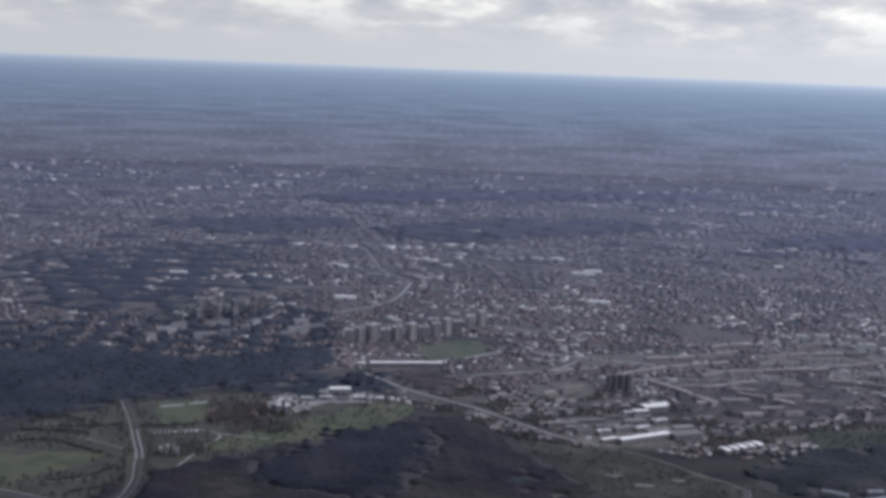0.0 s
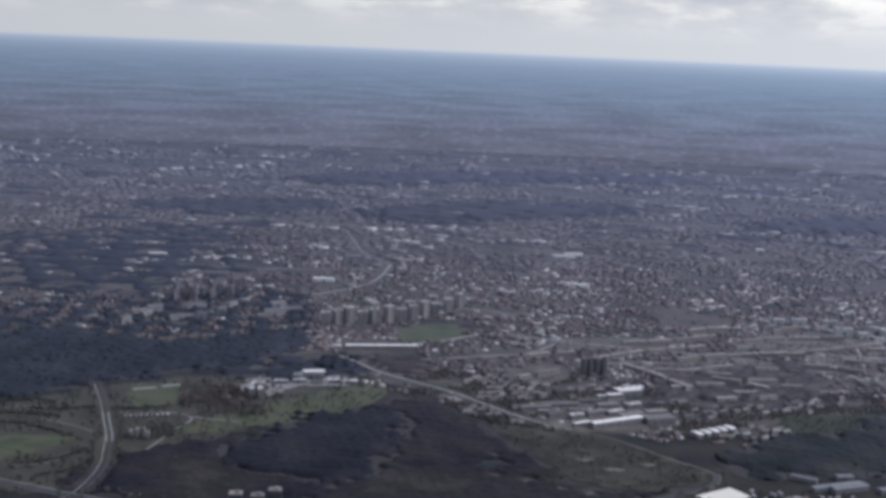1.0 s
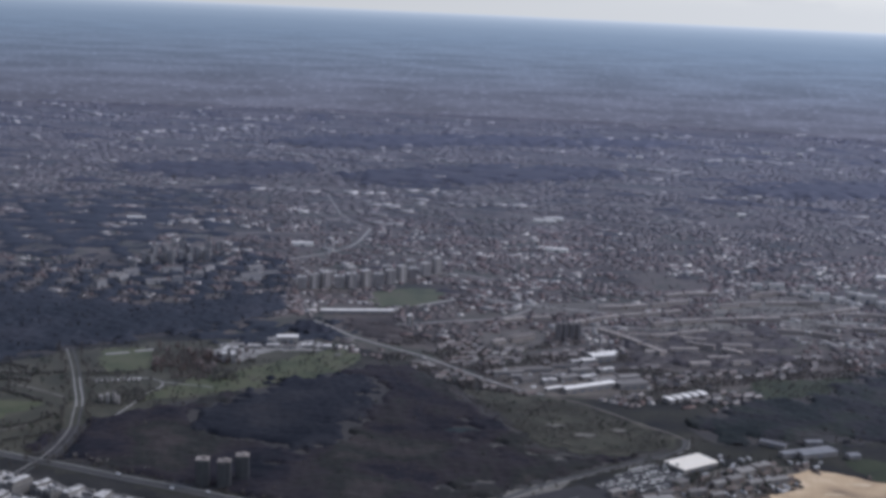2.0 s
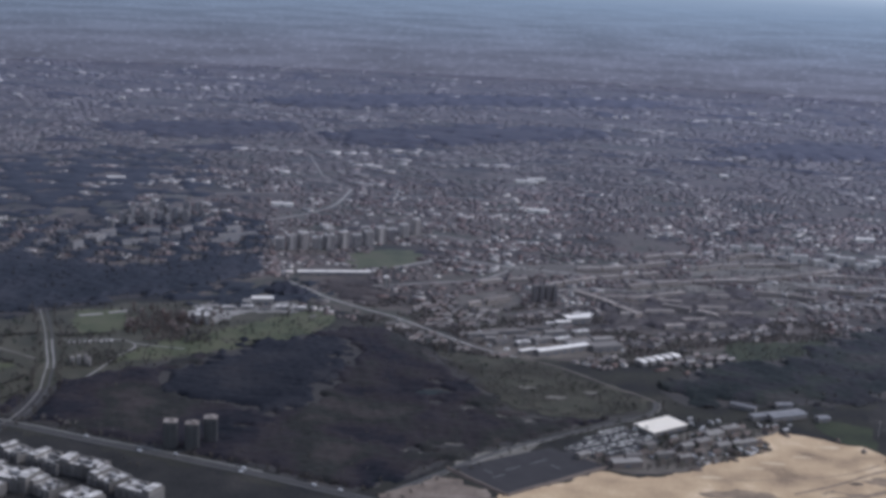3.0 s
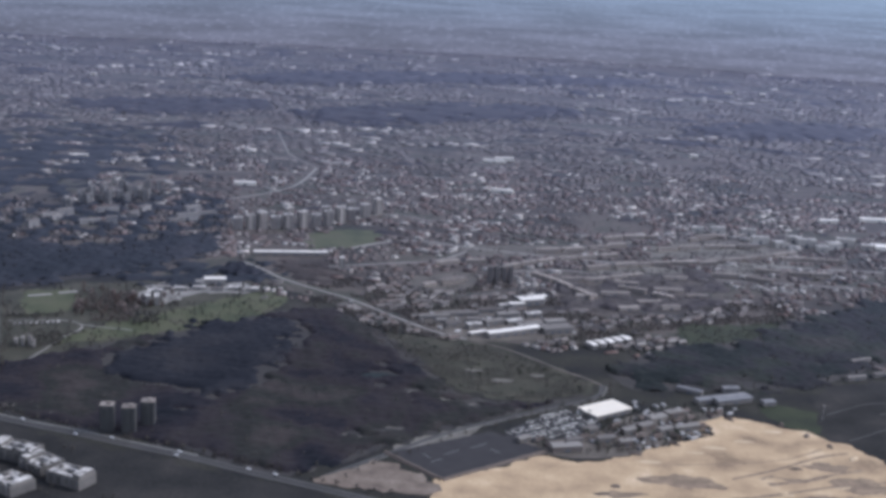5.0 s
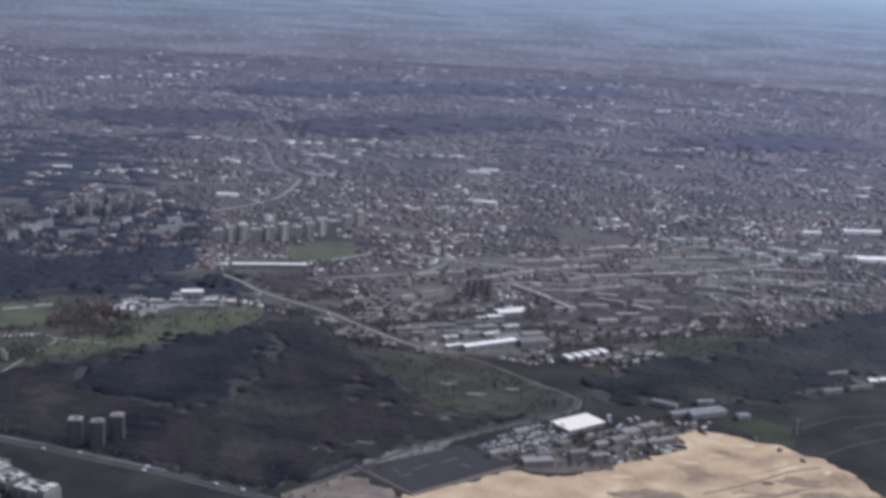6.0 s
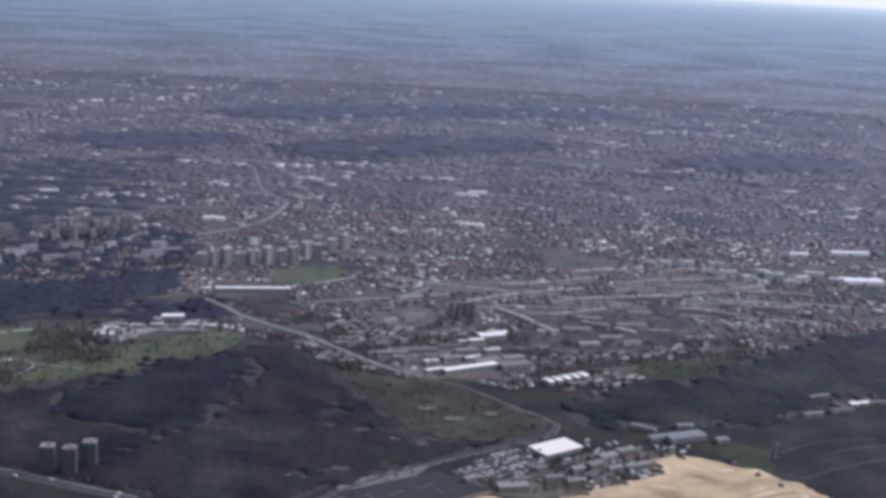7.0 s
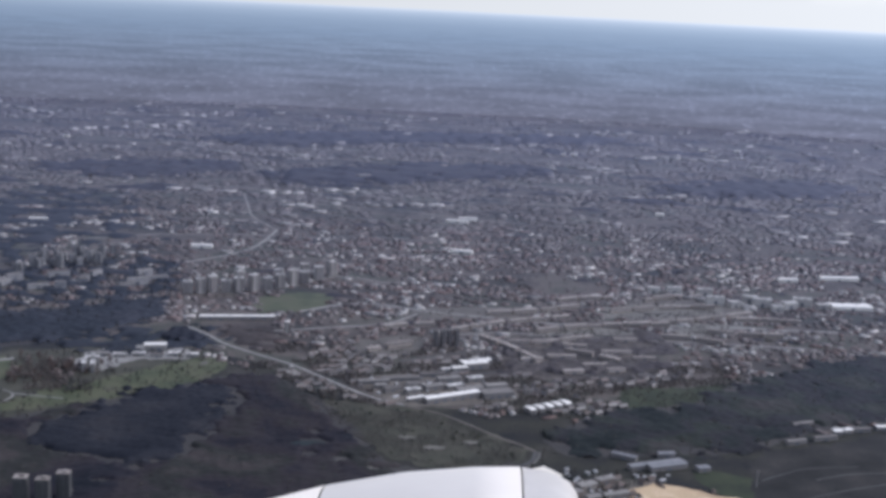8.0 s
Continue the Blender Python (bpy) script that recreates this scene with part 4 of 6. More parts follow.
def box_bm(w, d, h, x=0.0, y=0.0, z=0.0, edge=0.0):
    bm = bmesh.new()
    bmesh.ops.create_cube(bm, size=1.0, matrix=Matrix.Translation((x, y, z + h / 2)) @ Matrix.Diagonal((w, d, h, 1)))
    if edge:
        bmesh.ops.bevel(bm, geom=list(bm.edges), offset=edge, segments=1, affect="EDGES")
    return bm


def gable_bm(w, d, rise, z, over=0.5, thick=0.3):
    """A pitched roof with eaves, ridge along x."""
    bm = bmesh.new()
    a, b = w / 2 + over, d / 2 + over
    ends = []
    for x in (-a, a):
        ends.append([bm.verts.new((x, y, zz)) for y, zz in ((-b, z - thick), (0, z + rise - thick), (b, z - thick), (b, z), (0, z + rise), (-b, z))])
    l, r = ends
    for k in range(6):
        bm.faces.new((l[k], l[(k + 1) % 6], r[(k + 1) % 6], r[k]))
    bm.faces.new(l[::-1]); bm.faces.new(r)
    bmesh.ops.recalc_face_normals(bm, faces=bm.faces)
    return bm


def shell_bm(w, d, h, rise=0.0):
    """Four walls standing 0.4 m into the ground, with gable ends if rise."""
    bm = bmesh.new()
    base = [bm.verts.new((x * w / 2, y * d / 2, -0.4)) for x, y in ((-1, -1), (1, -1), (1, 1), (-1, 1))]
    top = [bm.verts.new((v.co.x, v.co.y, h)) for v in base]
    for k in range(4):
        bm.faces.new((base[k], base[(k + 1) % 4], top[(k + 1) % 4], top[k]))
    if rise:
        for k, x in ((1, w / 2), (3, -w / 2)):
            peak = bm.verts.new((x, 0, h + rise))
            bm.faces.new((top[k], top[(k + 1) % 4], peak))
    return bm


def root(name, x, y, turn, label, category, group=""):
    ob = new(name)
    ob.matrix_basis = pose(x, y, 0, 0, 0, turn)
    return tagged(ob, label, category, group)


def shed(name, x, y, w, d, h, turn, label, roof=None, wall=None, category="shed", group="", rise=0.0, doors=2, vents=2):
    """An industrial hall: walls, low roof with an edge, roller doors, roof vents."""
    ob = root(name, x, y, turn, label, category, group)
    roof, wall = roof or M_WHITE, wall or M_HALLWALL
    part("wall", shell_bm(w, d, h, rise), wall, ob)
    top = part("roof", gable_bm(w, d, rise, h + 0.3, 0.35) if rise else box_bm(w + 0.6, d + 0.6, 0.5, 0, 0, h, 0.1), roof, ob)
    for k in range(doors):
        part("door", box_bm(min(4.0, w / 6), 0.2, h * 0.55, (k + 0.5 - doors / 2) * w / (doors + 1), -d / 2 - 0.08, 0), M_DOOR, ob)
    for k in range(vents):
        part("roof_vent", box_bm(1.6, 1.2, 0.9, (k + 0.5 - vents / 2) * w / (vents + 1), d * 0.18, h + 0.35 + rise * 0.6, 0.1), M_GREYROOF, top)
    TAKEN.append((x, y, 0.5 * math.hypot(w, d) + 3))
    return ob


def tower(name, x, y, w, d, h, turn, label, wall, roof, group, category="tower block", pane=None):
    """A block of flats: walls with a bay, flat roof, parapet, lift house."""
    ob = root(name, x, y, turn, label, category, group)
    part("wall", shell_bm(w, d, h), wall, ob)
    part("bay", box_bm(w * 0.34, 1.2, h - 1.5, -w * 0.1, -d / 2 - 0.5, 0), wall, ob)
    for k in range(3):
        part("window_strip", box_bm(w * 0.08, 0.3, h - 3.0, (-0.38, 0.14, 0.36)[k] * w, -d / 2 - 0.02, 1.5), pane or M_PANE, ob, "dark vertical strip of windows")
    for k in range(2):
        part("window_strip", box_bm(0.3, d * 0.16, h - 3.0, w / 2 + 0.02, (-0.22, 0.22)[k] * d, 1.5), pane or M_PANE, ob, "dark vertical strip of windows")
    top = part("roof", box_bm(w + 0.3, d + 0.3, 0.5, 0, 0, h), roof, ob)
    part("lift_house", box_bm(w * 0.35, d * 0.4, 1.6, w * 0.12, 0, h + 0.5), roof, top)
    TAKEN.append((x, y, 0.5 * math.hypot(w, d) + 2))
    return ob


M_TERRACE = material("warm_render", [(0.26, 0.228, 0.208), (0.34, 0.298, 0.27), (0.42, 0.375, 0.34)], 6, 1.0, vary="object")
M_TERRACEROOF = material("terrace_roof_felt", [(0.17, 0.15, 0.138), (0.25, 0.222, 0.203), (0.33, 0.296, 0.27)], 6, 1.2, vary="object")


def terrace_model(w, d, h, floors, label):
    """A long low block of flats: walls, window bands, overhanging roof with stair heads."""
    ob = root("terrace_block", 0, 0, 0, label, "apartment block", "long blocks in the town")
    part("wall", shell_bm(w, d, h), M_TERRACE, ob)
    for k in range(floors):
        part("window_band", box_bm(w - 1.6, 0.2, 0.9, 0, -d / 2 - 0.05, (k + 0.45) * h / floors), M_PANE, ob)
    top = part("roof", box_bm(w + 0.5, d + 0.6, 0.4, 0, 0, h, 0.1), M_TERRACEROOF, ob)
    for k in range(max(1, int(w / 12))):
        part("stair_head", box_bm(2.0, 1.8, 1.3, (k + 0.5) * 12 - w / 2, 0.4, h + 0.4), M_TERRACE, top)
    return ob


def terraces():
    """Long blocks standing end to end along the bending streets of the near town."""
    rng = random.Random(31)
    models = [terrace_model(w, d, h, f, "long warm grey block of flats along a town street") for w, d, h, f in ((26, 6.5, 5.0, 2), (34, 7, 5.6, 2), (18, 6, 4.2, 1))]
    used = set()
    for x0, y0, x1, y1, bend in ((104, 1565, 261, 1670, 6), (172, 1520, 287, 1567, -5), (210, 1580, 386, 1655, 8), (317, 1703, 484, 1768, 7), (348, 1648, 514, 1726, -8), (238, 1494, 307, 1458, 4),
                                 (367, 1581, 442, 1568, 5), (431, 1621, 538, 1613, -5), (138, 1539, 202, 1452, 3), (5, 1460, 50, 1493, 0), (374, 1779, 473, 1834, 6), (482, 1689, 590, 1694, 5),
                                 (20, 1560, 80, 1595, 3), (150, 1660, 262, 1712, -4), (250, 1750, 330, 1790, 4)):
        long, at = math.hypot(x1 - x0, y1 - y0), 0.0
        ux, uy = (x1 - x0) / long, (y1 - y0) / long
        while at < long - 12:
            k = rng.randrange(3)
            w = (26, 34, 18)[k]
            u = (at + w / 2) / long
            off = bend * math.sin(u * math.pi * 1.3)
            x, y = x0 + ux * (at + w / 2) - uy * off, y0 + uy * (at + w / 2) + ux * off
            turn = math.degrees(math.atan2(uy, ux)) + math.degrees(math.atan(bend * math.pi * 1.3 / long * math.cos(u * math.pi * 1.3)))
            m = pose(x, y, 0, 0, 0, turn)
            if k in used:
                copy_thing(models[k], m).matrix_basis = m
            else:
                models[k].matrix_basis = m
                used.add(k)
            for s in (-0.35, 0, 0.35):
                TAKEN.append((x + ux * w * s, y + uy * w * s, 0.24 * w))
            at += w + rng.choice((2.0, 3.0, 9.0))


terraces()


def court_flats(x, y, w, d, h, turn, label, group):
    """Flats round a small court: ring of walls, ring roof with parapet, paved court, stair houses."""
    ob = root("apartment_building", x, y, turn, label, "apartment building", group)
    part("wall", shell_bm(w, d, h), M_FLATS, ob)
    iw, idp = w * 0.42, d * 0.36
    bm = bmesh.new()
    o = [bm.verts.new((sx * w / 2, sy * d / 2, h)) for sx, sy in ((-1, -1), (1, -1), (1, 1), (-1, 1))]
    i = [bm.verts.new((sx * iw / 2, sy * idp / 2, h)) for sx, sy in ((-1, -1), (1, -1), (1, 1), (-1, 1))]
    low = [bm.verts.new((v.co.x, v.co.y, 0.4)) for v in i]
    for k in range(4):
        bm.faces.new((o[k], o[(k + 1) % 4], i[(k + 1) % 4], i[k]))
        bm.faces.new((i[k], i[(k + 1) % 4], low[(k + 1) % 4], low[k]))
    top = part("roof", bm, M_FLATROOF, ob)
    part("court", box_bm(iw, idp, 0.3, 0, 0, 0.1), M_PIT, ob, "dark paved inner court")
    for sx, sy, ww, dd in ((0, -1, w, 0.5), (0, 1, w, 0.5), (-1, 0, 0.5, d - 1), (1, 0, 0.5, d - 1)):
        part("parapet", box_bm(ww, dd, 0.9, sx * (w / 2 - 0.25), sy * (d / 2 - 0.25), h), M_FLATS, top)
    rng = random.Random(int(x * 7 + y))
    for sx, sy in ((-0.36, 0.1), (0.36, -0.28), (0.05, 0.36)):
        part("stair_house", box_bm(3.2, 2.4, 2.1, sx * w, sy * d, h), M_FLATS, top)
    side = rng.choice((-1, 1))
    part("upper_floor", box_bm(w * 0.22, d * 0.8, 2.6, side * w * 0.36, 0, h), M_FLATS, top)
    part("upper_roof", box_bm(w * 0.23, d * 0.82, 0.3, side * w * 0.36, 0, h + 2.6), M_FLATROOF, top)
    for k in range(12):
        a = rng.uniform(0, math.tau)
        u, v = 0.36 * math.cos(a), 0.36 * math.sin(a)
        m = 0.40 / max(abs(u), abs(v)) * 0.95
        part("roof_box", box_bm(rng.uniform(1.4, 4.2), rng.uniform(1.0, 2.2), rng.uniform(0.6, 1.4), u * m * w, v * m * d, h), (M_FLATROOF, M_PIT, M_FLATS)[k % 3], top)
    for k in range(2):
        part("window_band", box_bm(w - 2.5, 0.3, 1.0, 0, -d / 2 - 0.02, (k + 0.5) * h / 2.4), M_PANE, ob)
        part("window_band", box_bm(0.3, d - 2.5, 1.0, w / 2 + 0.02, 0, (k + 0.5) * h / 2.4), M_PANE, ob)
    for k in range(4):
        part("balcony", box_bm(2.6, 1.2, h * 0.75, (k - 1.5) * w / 4.3, -d / 2 - 0.55, 1.5), M_FLATS, ob)
    TAKEN.append((x, y, 0.5 * math.hypot(w, d) + 2))
    return ob


shed("large_hall", 175.2, 1078.2, 43, 25, 4.0, 37, "large hall with a flat cream white roof beside parked cars", M_HALLROOF, category="hall", doors=3, vents=0)
shed("long_shed", 103, 1293, 64, 9.5, 6, 31.5, "long industrial shed with a bright white roof", rise=1.0, doors=5, vents=3)
shed("shed", 150, 1312, 34, 17, 6, 22, "industrial shed with a dark grey roof", M_GREYROOF, doors=3)
shed("shed", 122, 1322, 30, 11, 5, 30, "narrow shed with a mid grey roof", M_GREYROOF, doors=2)
shed("shed", 128, 1414, 30, 16, 7, 24, "factory shed with a bright white roof", rise=1.0)
shed("shed", 66, 1284, 20, 5, 4, 31, "narrow white shed before the long shed", rise=0.6, doors=1, vents=0)
shed("shed", 96, 1392, 12, 6, 4, 24, "small pale shed beside the factory", M_FLATROOF, rise=0.6, doors=1, vents=0)
shed("shed", 112, 1397, 18, 8, 5, 24, "small shed with a white roof beside the factory")
shed("shed", 140, 1432, 16, 9, 5, 24, "small shed with a white roof behind the factory")
for k in range(5):
    shed("row_shed", 183 + 9.4 * k, 1264 + 6.5 * k, 7, 13, 4.5, 34, "small shed with a pale ridged roof in a row", group="row of pale sheds", rise=0.8, doors=1, vents=0)
shed("long_building", -165, 1577, 92, 8, 4.5, 10.5, "long low building with a white roof by the road", doors=6, vents=4, category="long building")
shed("manor_hall", -232, 1421, 24, 11, 8, 12, "white hall with a pale roof in the park", M_WHITE, M_PALE, rise=1.5, category="hall")
for k in range(6):
    shed("park_building", -284 + 19.5 * k, 1391 + 3.2 * k - (4 if k % 2 else 0), 14, 7, 4.0, 10, "low park building with a pale roof", M_FLATROOF if k % 3 else M_GREYROOF, M_PALE, group="park buildings", rise=0.9, doors=1, vents=0, category="park building")
for x, y, w, d, h in ((-289, 1337, 5, 20, 10), (-279, 1334, 5, 18, 10), (-284, 1350, 15, 6, 11)):
    shed("manor_wing", x, y, w, d, h, 12, "white wing of a manor among brown trees", M_FLATROOF, M_PALE, rise=1.8, doors=1, vents=0, category="manor", group="manor wings")
for x, y, w, d, t in ((-291, 2009, 34, 10, 3), (120, 2064, 36, 9, -12), (115, 2345, 40, 10, -8), (134, 2375, 34, 8, 10), (671, 1800, 58, 22, 4), (623, 1964, 32, 9, 12), (711, 1993, 62, 12, 6),
                      (516, 2532, 16, 9, 0), (433, 3465, 18, 10, 0), (406, 3465, 12, 9, 0), (834, 3735, 22, 12, 0), (935, 3745, 16, 10, 0), (-895, 3340, 14, 10, 0), (-600, 2170, 30, 8, 6)):
    shed("warehouse", x, y, w, d, 5, t, "far white warehouse with a bright roof", wall=M_WHITE, doors=1, vents=2, category="warehouse", rise=1.0)
for k, (x, y, w, d, h, t) in enumerate(((20, 1336, 34, 6, 4, 14), (48, 1352, 40, 7, 4, 13), (40, 1312, 18, 8, 4.5, 32), (62, 1310, 16, 9, 5, 32), (84, 1326, 22, 9, 5, 30), (62, 1332, 14, 8, 4, 14),
                                         (106, 1334, 20, 9, 4, 30), (100, 1356, 26, 9, 5, 20), (28, 1322, 12, 7, 4, 14), (150, 1338, 24, 10, 5, 22), (128, 1362, 18, 9, 5, 24), (82, 1372, 28, 6, 4, 14))):
    shed("yard_shed", x, y, w, d, h, t, "low shed with a dull roof in the yard", M_FLATROOF if k in (3, 6, 10) else M_GREYROOF, M_HALLWALL, rise=0.8, doors=1, vents=1, group="yard sheds")
for x, y, w, d, h, t in ((297, 1124, 38, 15, 4.5, 24), (272, 1118, 20, 8, 4, 24), (262, 1142, 24, 6, 4, -30), (302, 1152, 16, 7, 4, 10), (330, 1120, 12, 8, 4, 20)):
    shed("greenhouse", x, y, w, d, h, t, "low greenhouse with a dull grey glass roof", M_GLASSROOF, M_HALLWALL, rise=0.8, doors=1, vents=0, category="greenhouse", group="greenhouses")
for x, y, w, d, h, t in ((133, 986, 25, 10, 5, 14), (242, 1046, 24, 6, 4.5, 26), (206, 1043, 15, 8, 5, 36), (190, 1030, 12, 7, 5, 30), (222, 1036, 14, 7, 5, 30), (219, 1063, 18, 9, 5, 34),
                         (168, 1008, 16, 6, 5, 22), (184, 1003, 12, 6, 5, 22), (157, 1027, 13, 7, 5, 30), (236, 1078, 18, 8, 5, 30), (99, 1000, 12, 6, 4, 40), (141, 1003, 14, 6, 4, 16)):
    shed("workshop", x, y, w, d, h, t, "low workshop with a grey brown roof among trees", M_GREYROOF, M_BRICK, rise=0.8, doors=1, vents=1, category="workshop")
for k, (x, y) in enumerate(((398, 1844), (427, 1842), (475, 1784), (501, 1777), (529, 1807), (541, 1783), (557, 1762), (579, 1780), (602, 1800), (628, 1786), (471, 1840))):
    shed("apartment_block", x, y, 16 + 5 * (k % 3), 9 + 2 * (k % 2), 8 + 2.0 * (k % 3), -12 + 9 * (k % 4), "pale grey block of flats with a flat roof above the bank", M_FLATROOF, M_PALEBLOCK, "apartment block", "pale blocks above the bank", doors=1, vents=1)
for k, (x, y, w, t) in enumerate(((196, 1452, 26, 12), (232, 1470, 34, 6), (268, 1440, 30, 14), (300, 1500, 36, 8), (252, 1520, 28, -6), (318, 1560, 30, 10), (215, 1530, 24, 14), (290, 1425, 22, 18), (330, 1478, 26, 4), (240, 1410, 24, 16))):
    shed("slope_block", x, y, w, 6.5, 4.0, t, "low grey block with a pale roof among bare trees", M_TERRACEROOF, M_TERRACE, "low block", "low blocks on the slope", doors=1, vents=1)
for k in range(9):
    shed("white_hut", -399 + 5.0 * k, 1234 + 1.6 * k, 2.2, 2.6, 2.0, 16, "small white hut in a row on the grass", M_FLATROOF, M_PALE, "hut", "row of white huts", rise=0.5, doors=1, vents=0)
for x, y, w, d, t in ((458, 1261, 26, 5, 28), (488, 1242, 10, 7, 10), (499, 1247, 9, 7, 20), (513, 1252, 22, 6, 8), (470, 1222, 26, 5, 20), (437, 1206, 22, 5, 22), (540, 1262, 16, 7, 8)):
    shed("farm_building", x, y, w, d, 4, t, "low farm building with a dull grey roof", M_GREYROOF if w > 20 else M_WHITE, M_HALLWALL, rise=0.9, doors=1, vents=0, category="farm building")
for k in range(4):
    shed("white_house", -376 + 5.4 * k, 1170 + 3 * (k % 3), 2.8, 6, 7 + k % 3, 8, "tall narrow white house by the curved road", M_GREYROOF, M_PALE, group="white houses", rise=1.5, doors=1, vents=0, category="house")
tower("small_tower", -96, 1524, 6, 6, 14, 10, "small white tower beside the road", M_PALE, M_WHITE, "", "tower")
for x, y in ((-238, 975), (-220, 973), (-208, 988)):
    tower("tower_block", x, y, 10.5, 9, 22.5, 4, "grey tower block with a pale flat roof in bare woods", M_WOODTOWER, M_TERRACEROOF, "three towers in the wood", pane=M_PIT)
for k in range(4):
    tower("tower_block", 84 + 8.2 * k, 1497 + 1.8 * k, 5.6, 7, 20, 12, "slim dark grey tower block", M_DARKTOWER, M_GREYROOF, "four dark towers")
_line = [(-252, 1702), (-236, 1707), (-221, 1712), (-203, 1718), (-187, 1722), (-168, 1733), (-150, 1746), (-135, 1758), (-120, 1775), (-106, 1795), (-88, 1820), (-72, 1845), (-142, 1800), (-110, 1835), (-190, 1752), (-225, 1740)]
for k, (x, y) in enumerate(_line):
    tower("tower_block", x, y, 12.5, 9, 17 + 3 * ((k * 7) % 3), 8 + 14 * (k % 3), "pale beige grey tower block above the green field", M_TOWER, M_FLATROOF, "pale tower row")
for k in range(18):
    tower("tower_block", -505 + 11.5 * (k % 9) + 4 * (k // 9), 1782 + 9 * (k % 9) + 55 * (k // 9) + (14 if k % 2 else 0), 9, 8, 12 + 4 * ((k * 5) % 3), 15 * (k % 4),
          "apartment block with cloud-shaded blue grey walls behind dark woods", M_SHADEDBLOCK, M_GREYROOF, "west apartment blocks")
for k in range(16):
    shed("apartment_slab", -560 + 34 * (k % 8) + 12 * (k // 8) + 16 * math.sin(k * 2.3), 1655 + 13 * (k % 8) + 48 * (k // 8) + 22 * math.sin(k * 4.1), 14 + 5 * (k % 4), 7, 6 + 2 * ((k * 5) % 3), 12 + 17 * ((k * 3) % 4), "apartment slab with cloud-shaded grey walls between dark trees", M_GREYROOF, M_SHADEDBLOCK, "apartment slab", "west slabs", doors=1, vents=1)
for k, (x, y) in enumerate(((-350, 936), (-318, 921), (-290, 912), (-266, 895), (-238, 874), (-334, 884), (-306, 874), (-386, 946), (-366, 902), (-276, 858), (-352, 868))):
    court_flats(x, y, 26 + 5 * (k % 3), 18 + 4 * (k % 2), 7 + 1.5 * (k % 3), -29 + 9 * (k % 3) - 6, "pale grey flats round a small dark court", "courtyard flats")

# ---- things: houses near the road ----
M_REDTILE = material("russet_roof_tiles", [(0.075, 0.058, 0.052), (0.10, 0.075, 0.066), (0.14, 0.115, 0.105)], 5, 0.8, rough=0.75, vary="object")


def house_model(label="small house with a pitched tile roof in a street", group="houses by the road", tile=M_TILE):
    ob = root("house", 0, -500, 0, label, "house", group)
    part("wall", shell_bm(9, 6.5, 3.6, 2.4), M_BRICK, ob)
    top = part("roof", gable_bm(9, 6.5, 2.6, 3.65, 0.4, 0.25), tile, ob)
    part("chimney", box_bm(0.7, 0.7, 2.2, 2.4, 0.9, 4.6), M_BRICK, top)
    return ob


def near_houses():
    rng = np.random.RandomState(31)
    gx, gy = np.meshgrid(np.arange(-110, 320, 11.0), np.arange(1266, 1470, 13.0))
    p = np.stack([gx.ravel() + (gy.ravel() - 1270) * 0.35, gy.ravel()], 1) + rng.uniform(-3, 3, (gx.size, 2))
    p = p[near_zone(p)]
    p = p[open_land(p)]
    p = p[(lumps(p, 120, 8) > -0.75) & (lumps(p * np.array([0.5, 1.0]), 42, 92) < 0.45)][:300]
    model = house_model()
    first = True
    for x, y in p:
        m = pose(x, y, -0.1, 0, 0, 24 + rng.choice([0, 90], p=[0.7, 0.3]) + rng.uniform(-12, 12)) @ Matrix.Diagonal((rng.uniform(0.6, 1.25), rng.uniform(0.65, 0.9), rng.uniform(0.6, 0.85), 1))
        if first:
            model.matrix_basis, first = m, False
        else:
            c = copy_thing(model, m)
            c.matrix_basis = m
    return p


def near_zone(p):
    """The streets nearest to the straight road, built house by house."""
    x, y = p[:, 0], p[:, 1]
    return (y < 1468) & (y > 1262) & (x > -118) & (x < 420)


NEAR = near_houses()


def street_trees():
    """Bare trees in loose masses between the houses of the nearest streets."""
    rng = np.random.RandomState(91)
    gx, gy = np.meshgrid(np.arange(-118, 430, 4.6), np.arange(1258, 1480, 4.6))
    p = np.stack([gx.ravel(), gy.ravel()], 1) + rng.uniform(-2, 2, (gx.size, 2))
    p = p[open_land(p) & (lumps(p * np.array([0.5, 1.0]), 42, 92) + rng.uniform(-0.6, 0.6, len(p)) > -0.1)]
    p = p[(((p[:, None] - NEAR[None]) ** 2).sum(-1).min(1) > 20)]
    pick = rng.randint(0, len(TREES), len(p))
    for k, shape in enumerate(TREES):
        q = p[pick == k]
        w = rng.uniform(3.4, 5.6, len(q))
        tagged(scatter("street_trees", shape, np.stack([q[:, 0], q[:, 1], 0 * w - 0.2, rng.uniform(0, 6.28, len(q)), w, w, w * rng.uniform(0.6, 0.9, len(q))], 1), [M_TOWNTREE, M_BARK]),
               "bare trees in loose masses between the houses", "trees", kind="stuff")


street_trees()


def estate():
    """Russet houses beside the meadow."""
    rng = random.Random(33)
    model = house_model("small house with a russet roof beside the meadow", "estate houses", M_REDTILE)
    spots = [(x + rng.uniform(-2, 2) + (y - 1280) * 0.3 - 10, y + rng.uniform(-2, 2)) for y in range(1284, 1366, 13) for x in range(-372, -290, 11)]
    first = True
    for x, y in spots:
        if inside(np.array([(x, y)]), MEADOW)[0] or inside(np.array([(x, y)]), FIELD_WEST)[0] or rng.random() < 0.6:
            continue
        m = pose(x, y, 0, 0, 0, 15 + rng.choice([0, 90]) + rng.uniform(-8, 8)) @ Matrix.Diagonal((rng.uniform(0.6, 1.0), 0.75, 0.75, 1))
        if first:
            model.matrix_basis, first = m, False
        else:
            copy_thing(model, m).matrix_basis = m


estate()

